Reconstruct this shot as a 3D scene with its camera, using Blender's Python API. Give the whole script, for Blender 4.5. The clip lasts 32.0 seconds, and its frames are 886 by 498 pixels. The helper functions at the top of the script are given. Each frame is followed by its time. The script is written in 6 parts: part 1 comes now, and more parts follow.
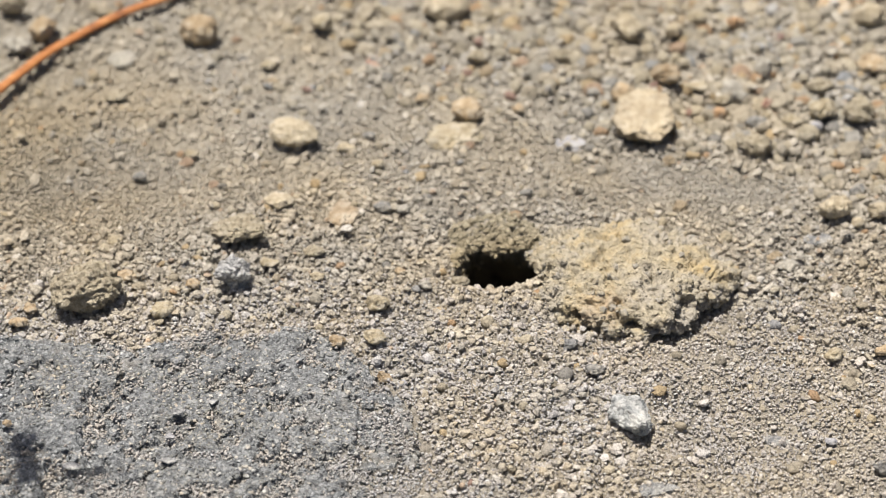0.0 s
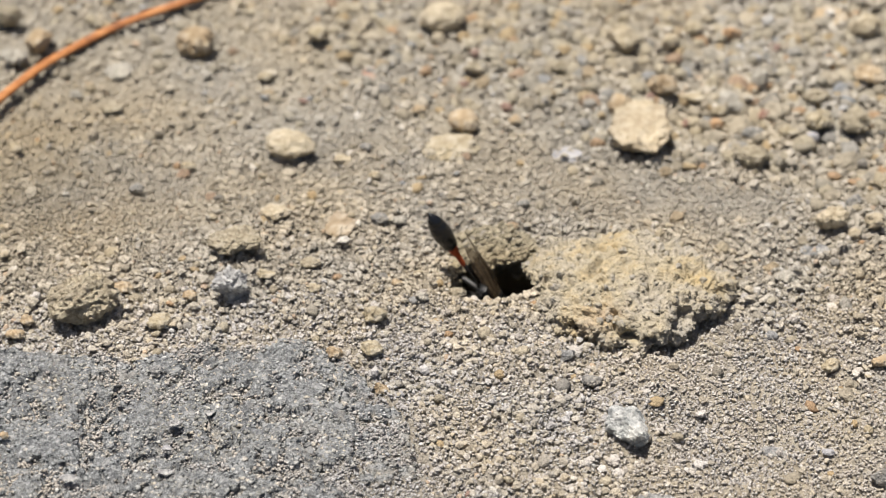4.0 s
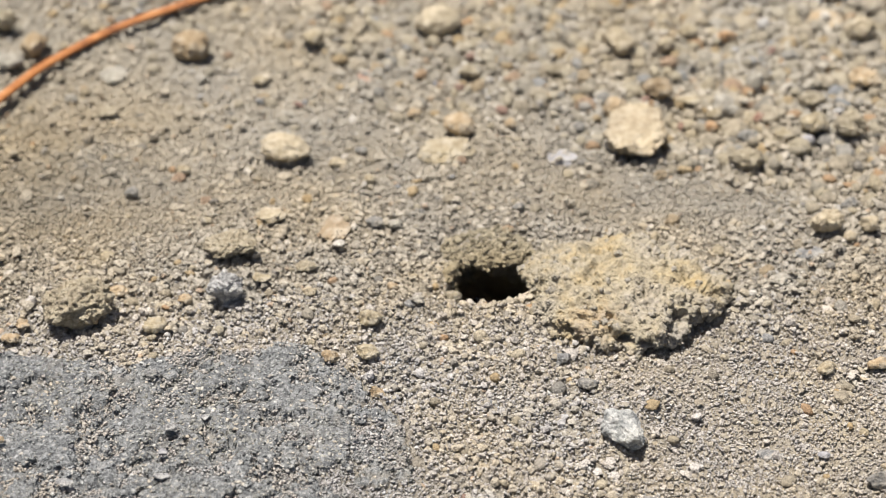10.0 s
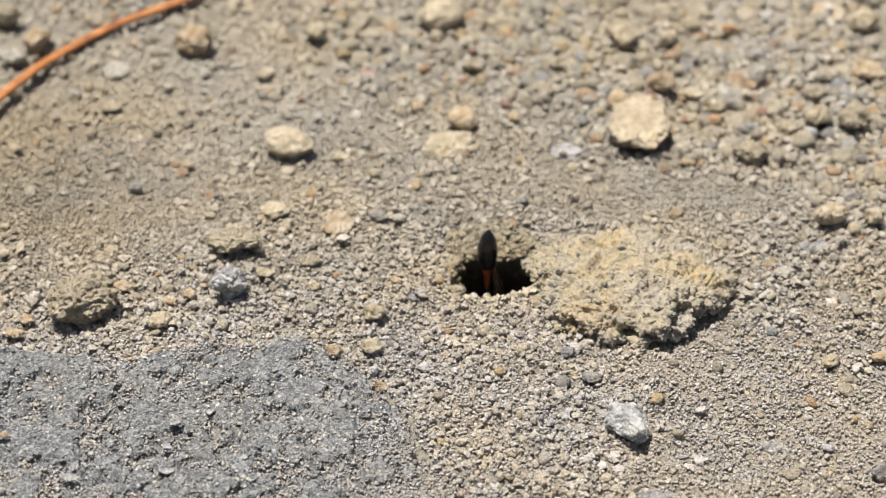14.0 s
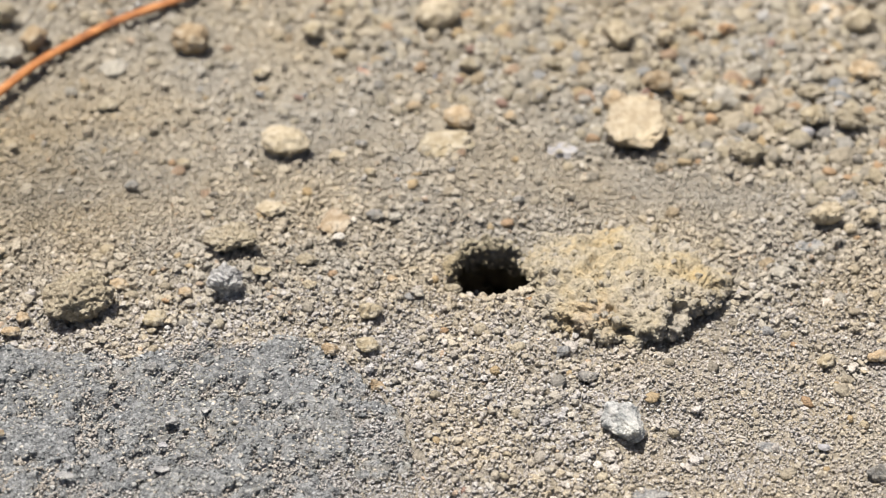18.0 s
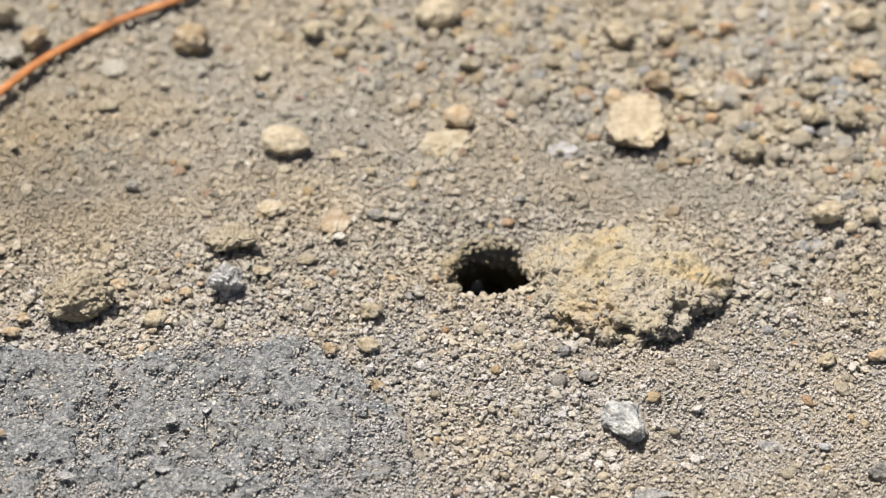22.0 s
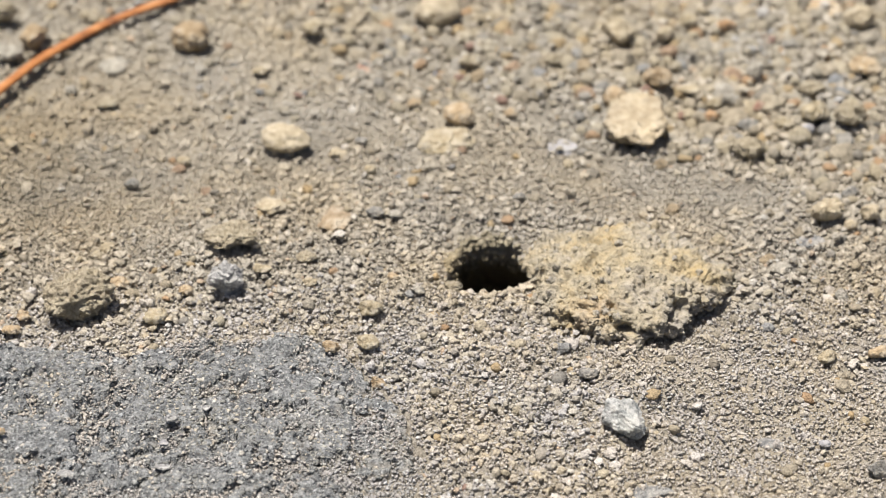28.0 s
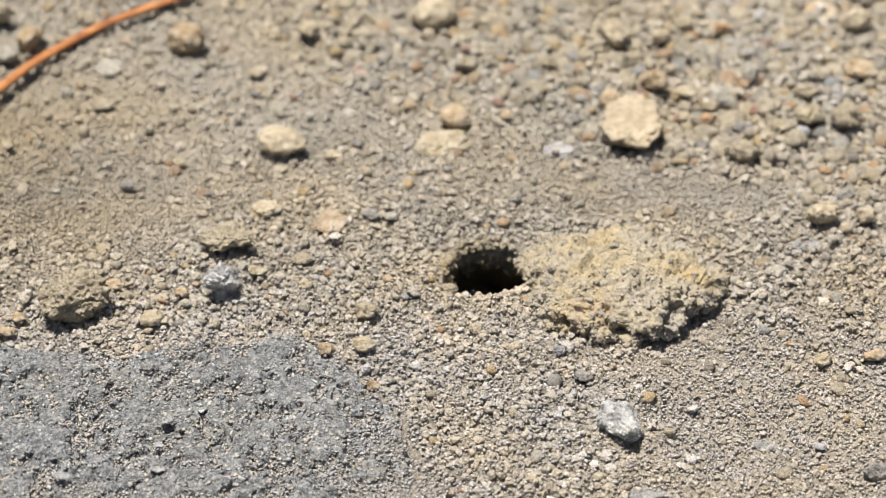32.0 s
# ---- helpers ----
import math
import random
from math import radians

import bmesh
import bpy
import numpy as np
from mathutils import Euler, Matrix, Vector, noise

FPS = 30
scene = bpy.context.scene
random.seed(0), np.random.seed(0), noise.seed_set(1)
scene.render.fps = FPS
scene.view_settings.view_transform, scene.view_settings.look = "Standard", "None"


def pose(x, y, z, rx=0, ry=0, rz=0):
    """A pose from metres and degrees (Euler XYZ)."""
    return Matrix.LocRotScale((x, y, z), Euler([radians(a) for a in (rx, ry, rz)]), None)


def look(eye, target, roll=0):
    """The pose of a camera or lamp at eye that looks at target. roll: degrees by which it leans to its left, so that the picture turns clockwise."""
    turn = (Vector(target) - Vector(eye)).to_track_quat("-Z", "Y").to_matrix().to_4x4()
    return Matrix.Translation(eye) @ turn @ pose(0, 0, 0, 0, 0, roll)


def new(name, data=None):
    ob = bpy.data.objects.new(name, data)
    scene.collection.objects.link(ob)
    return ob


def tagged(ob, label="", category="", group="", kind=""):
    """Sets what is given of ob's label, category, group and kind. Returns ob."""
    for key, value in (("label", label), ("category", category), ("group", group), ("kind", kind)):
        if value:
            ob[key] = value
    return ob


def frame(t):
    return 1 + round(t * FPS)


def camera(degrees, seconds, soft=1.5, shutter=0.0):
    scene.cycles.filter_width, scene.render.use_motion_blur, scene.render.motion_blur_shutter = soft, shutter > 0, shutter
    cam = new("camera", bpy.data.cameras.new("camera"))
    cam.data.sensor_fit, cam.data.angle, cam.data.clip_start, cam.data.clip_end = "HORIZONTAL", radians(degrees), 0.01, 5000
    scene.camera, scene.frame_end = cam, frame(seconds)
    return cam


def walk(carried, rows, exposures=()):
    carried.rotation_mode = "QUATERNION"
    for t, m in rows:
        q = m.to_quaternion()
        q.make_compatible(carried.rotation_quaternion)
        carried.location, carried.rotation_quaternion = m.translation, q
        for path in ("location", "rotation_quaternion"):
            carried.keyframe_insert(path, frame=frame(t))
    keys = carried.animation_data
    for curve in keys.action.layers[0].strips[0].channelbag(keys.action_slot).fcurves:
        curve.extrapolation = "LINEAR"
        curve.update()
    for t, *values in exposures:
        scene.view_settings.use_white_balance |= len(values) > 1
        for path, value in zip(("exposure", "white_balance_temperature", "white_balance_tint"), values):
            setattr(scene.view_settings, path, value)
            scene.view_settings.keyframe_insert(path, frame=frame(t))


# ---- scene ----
cam = camera(18.0, 32.0, soft=0.76, shutter=0.1)
cam.data.dof.use_dof = True
cam.data.dof.focus_distance, cam.data.dof.aperture_fstop = 0.324, 26
EYE = (0.0, -0.27305, 0.21333)
walk(cam, [
    (0, pose(*EYE, 51.8512, -0.1969, 0.2750)),
    (0.5, pose(*EYE, 51.8901, -0.2488, 0.3173)),
    (1, pose(*EYE, 51.9475, -0.2386, 0.2623)),
    (1.5, pose(*EYE, 51.9924, -0.2789, 0.2615)),
    (2, pose(*EYE, 52.0722, -0.1454, 0.1166)),
    (2.5, pose(*EYE, 52.0621, -0.1690, 0.1794)),
    (3, pose(*EYE, 52.0659, -0.1564, 0.1705)),
    (3.5, pose(*EYE, 52.0837, -0.1807, 0.1752)),
    (5.5, pose(*EYE, 52.0793, -0.1129, 0.1418)),
    (6, pose(*EYE, 52.0837, -0.1858, 0.1749)),
    (6.5, pose(*EYE, 52.1096, -0.2218, 0.1441)),
    (7, pose(*EYE, 52.1227, -0.2396, 0.1211)),
    (7.5, pose(*EYE, 52.1511, -0.2654, 0.1043)),
    (8, pose(*EYE, 52.1674, -0.2162, 0.0354)),
    (8.5, pose(*EYE, 52.1656, -0.1498, -0.0526)),
    (9, pose(*EYE, 52.1416, -0.0785, -0.0933)),
    (9.5, pose(*EYE, 52.1329, -0.1174, -0.0249)),
    (10, pose(*EYE, 52.1521, -0.1574, 0.0422)),
    (10.5, pose(*EYE, 52.1581, -0.1328, 0.0365)),
    (11, pose(*EYE, 52.1492, -0.1571, 0.0401)),
    (11.5, pose(*EYE, 52.1299, -0.1126, -0.0227)),
    (12, pose(*EYE, 52.0884, -0.0628, -0.0607)),
    (12.5, pose(*EYE, 52.0546, -0.0283, -0.0410)),
    (13, pose(*EYE, 52.0000, 0.0000, -0.0000)),
    (13.5, pose(*EYE, 52.0060, -0.0112, 0.0288)),
    (14, pose(*EYE, 52.0296, 0.0380, -0.0104)),
    (14.5, pose(*EYE, 52.0354, -0.0023, 0.0036)),
    (16.5, pose(*EYE, 52.0488, -0.0388, -0.0167)),
    (17, pose(*EYE, 52.0370, -0.0699, -0.0076)),
    (17.5, pose(*EYE, 52.0341, -0.0619, -0.0174)),
    (18, pose(*EYE, 52.0079, -0.1228, 0.0140)),
    (18.5, pose(*EYE, 51.9855, -0.0797, -0.0514)),
    (19, pose(*EYE, 51.9484, -0.0773, -0.0627)),
    (19.5, pose(*EYE, 51.9663, -0.0656, -0.0770)),
    (20, pose(*EYE, 51.9753, -0.1255, -0.0074)),
    (20.5, pose(*EYE, 52.0021, -0.1465, -0.0081)),
    (21, pose(*EYE, 52.0369, -0.0470, -0.1135)),
    (21.5, pose(*EYE, 52.0544, -0.0194, -0.1140)),
    (22, pose(*EYE, 52.0001, -0.0493, -0.0325)),
    (22.5, pose(*EYE, 51.9633, -0.0532, -0.0130)),
    (23, pose(*EYE, 51.9648, -0.0733, -0.0217)),
    (23.5, pose(*EYE, 51.9357, -0.1813, 0.0696)),
    (24, pose(*EYE, 51.9101, -0.0780, -0.0014)),
    (24.5, pose(*EYE, 51.8584, -0.0029, -0.0217)),
    (25, pose(*EYE, 51.8040, 0.0389, 0.0166)),
    (25.5, pose(*EYE, 51.7467, -0.0115, 0.0993)),
    (27.5, pose(*EYE, 51.9382, -0.0704, -0.0240)),
    (28, pose(*EYE, 51.9498, 0.0003, -0.0702)),
    (28.5, pose(*EYE, 51.9661, -0.0323, -0.0416)),
    (29, pose(*EYE, 51.9969, -0.0195, -0.0514)),
    (29.5, pose(*EYE, 52.0079, -0.1273, 0.0399)),
    (30, pose(*EYE, 52.0370, -0.0757, -0.0582)),
    (30.5, pose(*EYE, 52.0692, -0.0549, -0.1150)),
    (31, pose(*EYE, 52.0370, -0.0663, -0.1117)),
    (31.5, pose(*EYE, 52.0094, -0.1583, -0.0453)),
    (32, pose(*EYE, 52.0002, -0.1117, -0.0953)),
], [(0, 0.71), (1, 0.75), (2, 0.81), (3, 0.70), (6, 0.77), (7, 0.73), (8, 0.68), (9, 0.73), (11, 0.73), (14, 0.71), (17, 0.77), (19, 0.77), (21, 0.75),
    (24, 0.75), (25, 0.73), (28, 0.75), (29, 0.70), (30, 0.77), (32, 0.75)])
# ---- light: high summer sun from behind and a little to one side, clear sky ----
SUN = Vector((-0.21, 0.07, 1.0))
sky_world = bpy.data.worlds.new("sky")
scene.world = sky_world
sky_world.use_nodes = True
sky_tree = sky_world.node_tree
sky = sky_tree.nodes.new("ShaderNodeTexSky")
sky.sky_type, sky.sun_disc = "NISHITA", False
sky.sun_elevation = math.atan2(SUN.z, math.hypot(SUN.x, SUN.y))
sky.air_density, sky.dust_density, sky.ozone_density = 0.8, 4.0, 0.3
sky.sun_rotation = math.atan2(SUN.x, SUN.y)
sky_tree.links.new(sky.outputs[0], sky_tree.nodes["Background"].inputs[0])
sky_tree.nodes["Background"].inputs[1].default_value = 0.06
sun_data = bpy.data.lights.new("sun", "SUN")
sun_data.energy, sun_data.angle, sun_data.color = 5.0, radians(0.53), (1.0, 0.945, 0.872)
sun = new("sun", sun_data)
sun.matrix_world = look(SUN, (0, 0, 0))


# ---- materials ----
class Nodes:
    """Short forms for building a node material."""

    def __init__(self, name):
        self.mat = bpy.data.materials.new(name)
        self.mat.use_nodes = True
        self.tree = self.mat.node_tree
        self.bsdf = self.tree.nodes["Principled BSDF"]

    def node(self, kind, operation=""):
        n = self.tree.nodes.new(kind)
        if operation:
            n.operation = operation
        return n

    def link(self, a, b):
        self.tree.links.new(a, b)

    def coords(self, which="Object"):
        return self.node("ShaderNodeTexCoord").outputs[which]

    def noise(self, scale, detail=4, rough=0.6, co=None):
        n = self.node("ShaderNodeTexNoise")
        n.inputs["Scale"].default_value = scale
        n.inputs["Detail"].default_value = detail
        n.inputs["Roughness"].default_value = rough
        if co is not None:
            self.link(co, n.inputs["Vector"])
        return n.outputs["Fac"]

    def ramp(self, fac, stops, smooth=True):
        r = self.node("ShaderNodeValToRGB")
        r.color_ramp.interpolation = "LINEAR" if smooth else "CONSTANT"
        els = r.color_ramp.elements
        while len(els) < len(stops):
            els.new(0.5)
        for e, (p, c) in zip(els, stops):
            e.position, e.color = p, (*c, 1)
        self.link(fac, r.inputs[0])
        return r.outputs[0]

    def mix(self, fac, a, b, blend="MIX"):
        m = self.node("ShaderNodeMix")
        m.data_type, m.blend_type = "RGBA", blend
        for value, slot in ((fac, 0), (a, 6), (b, 7)):
            if isinstance(value, (int, float)):
                m.inputs[slot].default_value = value
            elif isinstance(value, tuple):
                m.inputs[slot].default_value = (*value, 1)
            else:
                self.link(value, m.inputs[slot])
        return m.outputs[2]

    def bump(self, height, strength, distance):
        b = self.node("ShaderNodeBump")
        b.inputs["Strength"].default_value = strength
        b.inputs["Distance"].default_value = distance
        self.link(height, b.inputs["Height"])
        self.link(b.outputs[0], self.bsdf.inputs["Normal"])

    def done(self, colour, rough=0.9, spec=0.2):
        if isinstance(colour, tuple):
            self.bsdf.inputs["Base Color"].default_value = (*colour, 1)
        else:
            self.link(colour, self.bsdf.inputs["Base Color"])
        self.bsdf.inputs["Roughness"].default_value = rough
        self.bsdf.inputs["Specular IOR Level"].default_value = spec
        return self.mat


def tone_patch(n, co, col):
    """A darker, browner patch of soil with a ragged edge."""
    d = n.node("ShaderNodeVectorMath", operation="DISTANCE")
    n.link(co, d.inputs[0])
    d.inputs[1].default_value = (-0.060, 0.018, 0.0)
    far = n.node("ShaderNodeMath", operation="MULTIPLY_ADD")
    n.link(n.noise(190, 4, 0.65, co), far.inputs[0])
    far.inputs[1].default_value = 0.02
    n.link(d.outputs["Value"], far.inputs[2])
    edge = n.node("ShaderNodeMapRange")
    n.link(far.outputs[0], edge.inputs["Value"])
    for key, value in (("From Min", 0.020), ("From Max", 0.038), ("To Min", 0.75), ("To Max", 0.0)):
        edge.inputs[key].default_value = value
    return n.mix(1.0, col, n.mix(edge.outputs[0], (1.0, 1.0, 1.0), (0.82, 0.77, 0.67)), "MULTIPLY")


def soil_material():
    n = Nodes("dry_soil")
    co = n.coords()
    grain = n.ramp(n.noise(1500, 5, 0.7, co), [(0.3, (0.248, 0.215, 0.172)), (0.5, (0.368, 0.33, 0.268)), (0.72, (0.497, 0.455, 0.383))])
    patch = n.ramp(n.noise(60, 3, 0.5, co), [(0.35, (0.855, 0.88, 0.928)), (0.65, (0.995, 0.97, 0.908))])
    n.bump(n.noise(1900, 5, 0.75, co), 1.0, 0.0008)
    return n.done(tone_patch(n, co, n.mix(1.0, grain, patch, "MULTIPLY")), 0.95, 0.15)


def grit_material(name, stops, tint_scale=55):
    n = Nodes(name)
    co = n.coords()
    base = n.ramp(n.node("ShaderNodeNewGeometry").outputs["Random Per Island"], stops, False)
    speck = n.ramp(n.noise(2600, 5, 0.75, co), [(0.3, (0.55, 0.54, 0.525)), (0.47, (1.0, 1.0, 0.99)), (0.7, (1.2, 1.19, 1.17))])
    dust = n.ramp(n.noise(5600, 2, 0.6, co), [(0.34, (0.82, 0.818, 0.815)), (0.5, (1.0, 1.0, 1.0)), (0.66, (1.12, 1.115, 1.11))])
    speck = n.mix(1.0, speck, dust, "MULTIPLY")
    patch = n.ramp(n.noise(tint_scale, 2, 0.5, co), [(0.36, (0.94, 0.965, 1.01)), (0.64, (1.04, 1.0, 0.93))])
    n.bump(n.noise(1900, 5, 0.75, co), 0.9, 0.0007)
    return n.done(tone_patch(n, co, n.mix(1.0, n.mix(1.0, base, speck, "MULTIPLY"), patch, "MULTIPLY")), 0.95, 0.08)


def stone_material(name, dark, mid, light, scale=900, bump=0.8, rough=0.88, spec=0.25, dusty=0.6):
    n = Nodes(name)
    co = n.coords()
    grain = n.ramp(n.noise(scale, 6, 0.7, co), [(0.32, dark), (0.5, mid), (0.7, light)])
    tone_patch = n.ramp(n.noise(scale * 0.22, 3, 0.5, co), [(0.35, (0.84, 0.83, 0.82)), (0.65, (1.06, 1.05, 1.0))])
    n.bump(n.noise(scale * 1.5, 6, 0.75, co), bump, 0.001)
    dust = n.ramp(n.noise(scale * 0.8, 5, 0.7, co), [(0.46, (0, 0, 0)), (0.62, (dusty, dusty, dusty))])
    return n.done(n.mix(dust, n.mix(1.0, grain, tone_patch, "MULTIPLY"), (0.47, 0.425, 0.35)), rough, spec)


SOIL = soil_material()
GRIT = grit_material("soil_grit", [
    (0.0, (0.396, 0.36, 0.299)), (0.22, (0.432, 0.393, 0.329)), (0.42, (0.369, 0.336, 0.281)), (0.6, (0.468, 0.427, 0.36)), (0.76, (0.405, 0.365, 0.302)),
    (0.88, (0.423, 0.371, 0.288)), (0.945, (0.324, 0.302, 0.268)), (0.97, (0.513, 0.482, 0.432)), (0.988, (0.432, 0.338, 0.252))])
FINE = grit_material("fine_soil_chips", [
    (0.0, (0.44, 0.413, 0.384)), (0.25, (0.487, 0.46, 0.433)), (0.45, (0.402, 0.376, 0.35)), (0.62, (0.516, 0.489, 0.464)), (0.8, (0.449, 0.416, 0.38)),
    (0.94, (0.344, 0.329, 0.321)), (0.965, (0.573, 0.564, 0.555))])
ROCK_GRAIN = grit_material("rock_grain", [
    (0.0, (0.27, 0.276, 0.27)), (0.3, (0.337, 0.342, 0.335)), (0.5, (0.224, 0.231, 0.226)), (0.66, (0.417, 0.418, 0.407)), (0.78, (0.146, 0.144, 0.146)),
    (0.84, (0.506, 0.469, 0.41)), (0.955, (0.56, 0.56, 0.55))], 90)
GRAVEL = grit_material("gravel", [
    (0.0, (0.306, 0.272, 0.21)), (0.2, (0.375, 0.336, 0.262)), (0.38, (0.286, 0.26, 0.213)), (0.54, (0.339, 0.299, 0.223)),
    (0.68, (0.225, 0.212, 0.19)), (0.74, (0.327, 0.3, 0.257)), (0.81, (0.345, 0.27, 0.168)), (0.905, (0.247, 0.248, 0.247)),
    (0.93, (0.325, 0.228, 0.145)), (0.97, (0.373, 0.36, 0.339)), (0.99, (0.253, 0.173, 0.14))])


# Shade of the burrow mouth and crust front, painted as browner soil colours.
BURROW_GRIT = grit_material("shade_toned_soil_crumbs", [
    (0.0, (0.31, 0.27, 0.19)), (0.3, (0.356, 0.313, 0.224)), (0.6, (0.276, 0.239, 0.167)), (0.85, (0.391, 0.345, 0.253))])
STONES = {
    "cream": stone_material("cream_stone", (0.32, 0.265, 0.18), (0.49, 0.42, 0.305), (0.58, 0.515, 0.40), dusty=0.3),
    "buff": stone_material("buff_stone", (0.31, 0.25, 0.17), (0.47, 0.395, 0.285), (0.56, 0.49, 0.375), 700, 0.9, 0.9, 0.15, 0.3),
    "sand": stone_material("yellow_stone", (0.30, 0.245, 0.155), (0.41, 0.35, 0.245), (0.49, 0.43, 0.32)),
    "tan": stone_material("tan_stone", (0.28, 0.23, 0.15), (0.42, 0.36, 0.25), (0.52, 0.46, 0.35)),
    "ochre": stone_material("ochre_stone", (0.34, 0.245, 0.145), (0.47, 0.365, 0.24), (0.55, 0.455, 0.33)),
    "faded": stone_material("faded_ochre_stone", (0.26, 0.2, 0.13), (0.36, 0.285, 0.2), (0.42, 0.355, 0.27), 500, 0.9, 0.9, 0.1, 0.5),
    "rust": stone_material("rust_stone", (0.21, 0.145, 0.085), (0.36, 0.275, 0.175), (0.49, 0.40, 0.28)),
    "orange": stone_material("orange_stone", (0.38, 0.22, 0.11), (0.50, 0.32, 0.18), (0.56, 0.42, 0.28)),
    "red": stone_material("red_stone", (0.27, 0.145, 0.105), (0.38, 0.225, 0.17), (0.46, 0.32, 0.25)),
    "dun": stone_material("crusted_earth", (0.27, 0.23, 0.16), (0.475, 0.415, 0.31), (0.57, 0.51, 0.40), 1100, 1.0, 0.95, 0.1, 0.35),
    "grey": stone_material("grey_stone", (0.28, 0.262, 0.225), (0.38, 0.36, 0.315), (0.48, 0.455, 0.41)),
    "slate": stone_material("dark_stone", (0.17, 0.167, 0.16), (0.26, 0.254, 0.242), (0.36, 0.35, 0.33)),
    "granite": stone_material("speckled_stone", (0.13, 0.132, 0.137), (0.34, 0.343, 0.345), (0.58, 0.575, 0.57), 1300, 1.0, 0.7, 0.4, 0.3),
    "quartz": stone_material("quartz", (0.17, 0.19, 0.195), (0.55, 0.56, 0.555), (0.80, 0.795, 0.78), 700, 1.0, 0.55, 0.45, 0.15),
    "crystal": stone_material("crystalline_stone", (0.15, 0.152, 0.158), (0.50, 0.50, 0.505), (0.76, 0.755, 0.75), 1000, 1.0, 0.6, 0.4, 0.15),
    "white": stone_material("white_stone", (0.24, 0.239, 0.255), (0.30, 0.298, 0.315), (0.38, 0.377, 0.39), 800, 0.4, 0.75, 0.2, 0.1),
}


def pebble_material():
    n = Nodes("pebble")
    co = n.coords()
    base = n.ramp(n.node("ShaderNodeObjectInfo").outputs["Random"], [
        (0.0, (0.34, 0.303, 0.239)), (0.2, (0.379, 0.334, 0.259)), (0.38, (0.316, 0.29, 0.244)), (0.55, (0.394, 0.351, 0.277)),
        (0.72, (0.293, 0.282, 0.259)), (0.79, (0.371, 0.302, 0.209)), (0.89, (0.409, 0.388, 0.345)), (0.95, (0.34, 0.251, 0.181))], False)
    grain = n.ramp(n.noise(1400, 5, 0.7, co), [(0.3, (0.6, 0.58, 0.55)), (0.7, (1.18, 1.17, 1.14))])
    n.bump(n.noise(1500, 5, 0.75, co), 1.0, 0.0009)
    return n.done(n.mix(1.0, base, grain, "MULTIPLY"), 0.9, 0.2)


def slab_material():
    n = Nodes("pitted_grey_rock")
    co = n.coords()
    base = n.ramp(n.noise(1500, 6, 0.75, co), [(0.36, (0.07, 0.071, 0.074)), (0.45, (0.172, 0.179, 0.182)), (0.53, (0.254, 0.263, 0.265)), (0.61, (0.43, 0.434, 0.43)), (0.69, (0.6, 0.6, 0.59))])
    cloud = n.ramp(n.noise(140, 4, 0.6, co), [(0.36, (0.86, 0.87, 0.885)), (0.64, (1.1, 1.1, 1.09))])
    v = n.node("ShaderNodeTexVoronoi")
    v.inputs["Scale"].default_value = 500
    n.link(co, v.inputs["Vector"])
    white = n.ramp(v.outputs["Distance"], [(0.0, (1, 1, 1)), (0.22, (0.8, 0.8, 0.8)), (0.34, (0, 0, 0))])
    rare = n.ramp(n.noise(260, 2, 0.5, co), [(0.5, (0, 0, 0)), (0.6, (1, 1, 1))])
    speck = n.mix(n.mix(1.0, white, rare, "MULTIPLY"), n.mix(1.0, base, cloud, "MULTIPLY"), (0.44, 0.445, 0.44))
    crystal = n.ramp(n.noise(620, 5, 0.72, co), [(0.55, (0, 0, 0)), (0.61, (0.6, 0.6, 0.6))])
    speck = n.mix(crystal, speck, (0.43, 0.438, 0.438))
    low = n.node("ShaderNodeSeparateXYZ")
    n.link(co, low.inputs[0])
    hollow = n.node("ShaderNodeMapRange")
    n.link(low.outputs["Z"], hollow.inputs["Value"])
    for key, value in (("From Min", -0.0001), ("From Max", 0.0005), ("To Min", 0.9), ("To Max", 0.0)):
        hollow.inputs[key].default_value = value
    film = n.ramp(n.noise(230, 6, 0.7, co), [(0.56, (0, 0, 0)), (0.66, (0.45, 0.45, 0.45))])
    n.bump(n.noise(1300, 6, 0.8, co), 1.0, 0.0011)
    dusty = n.mix(hollow.outputs[0], n.mix(film, speck, (0.34, 0.315, 0.275)), (0.38, 0.342, 0.28))
    return n.done(dusty, 0.78, 0.3)


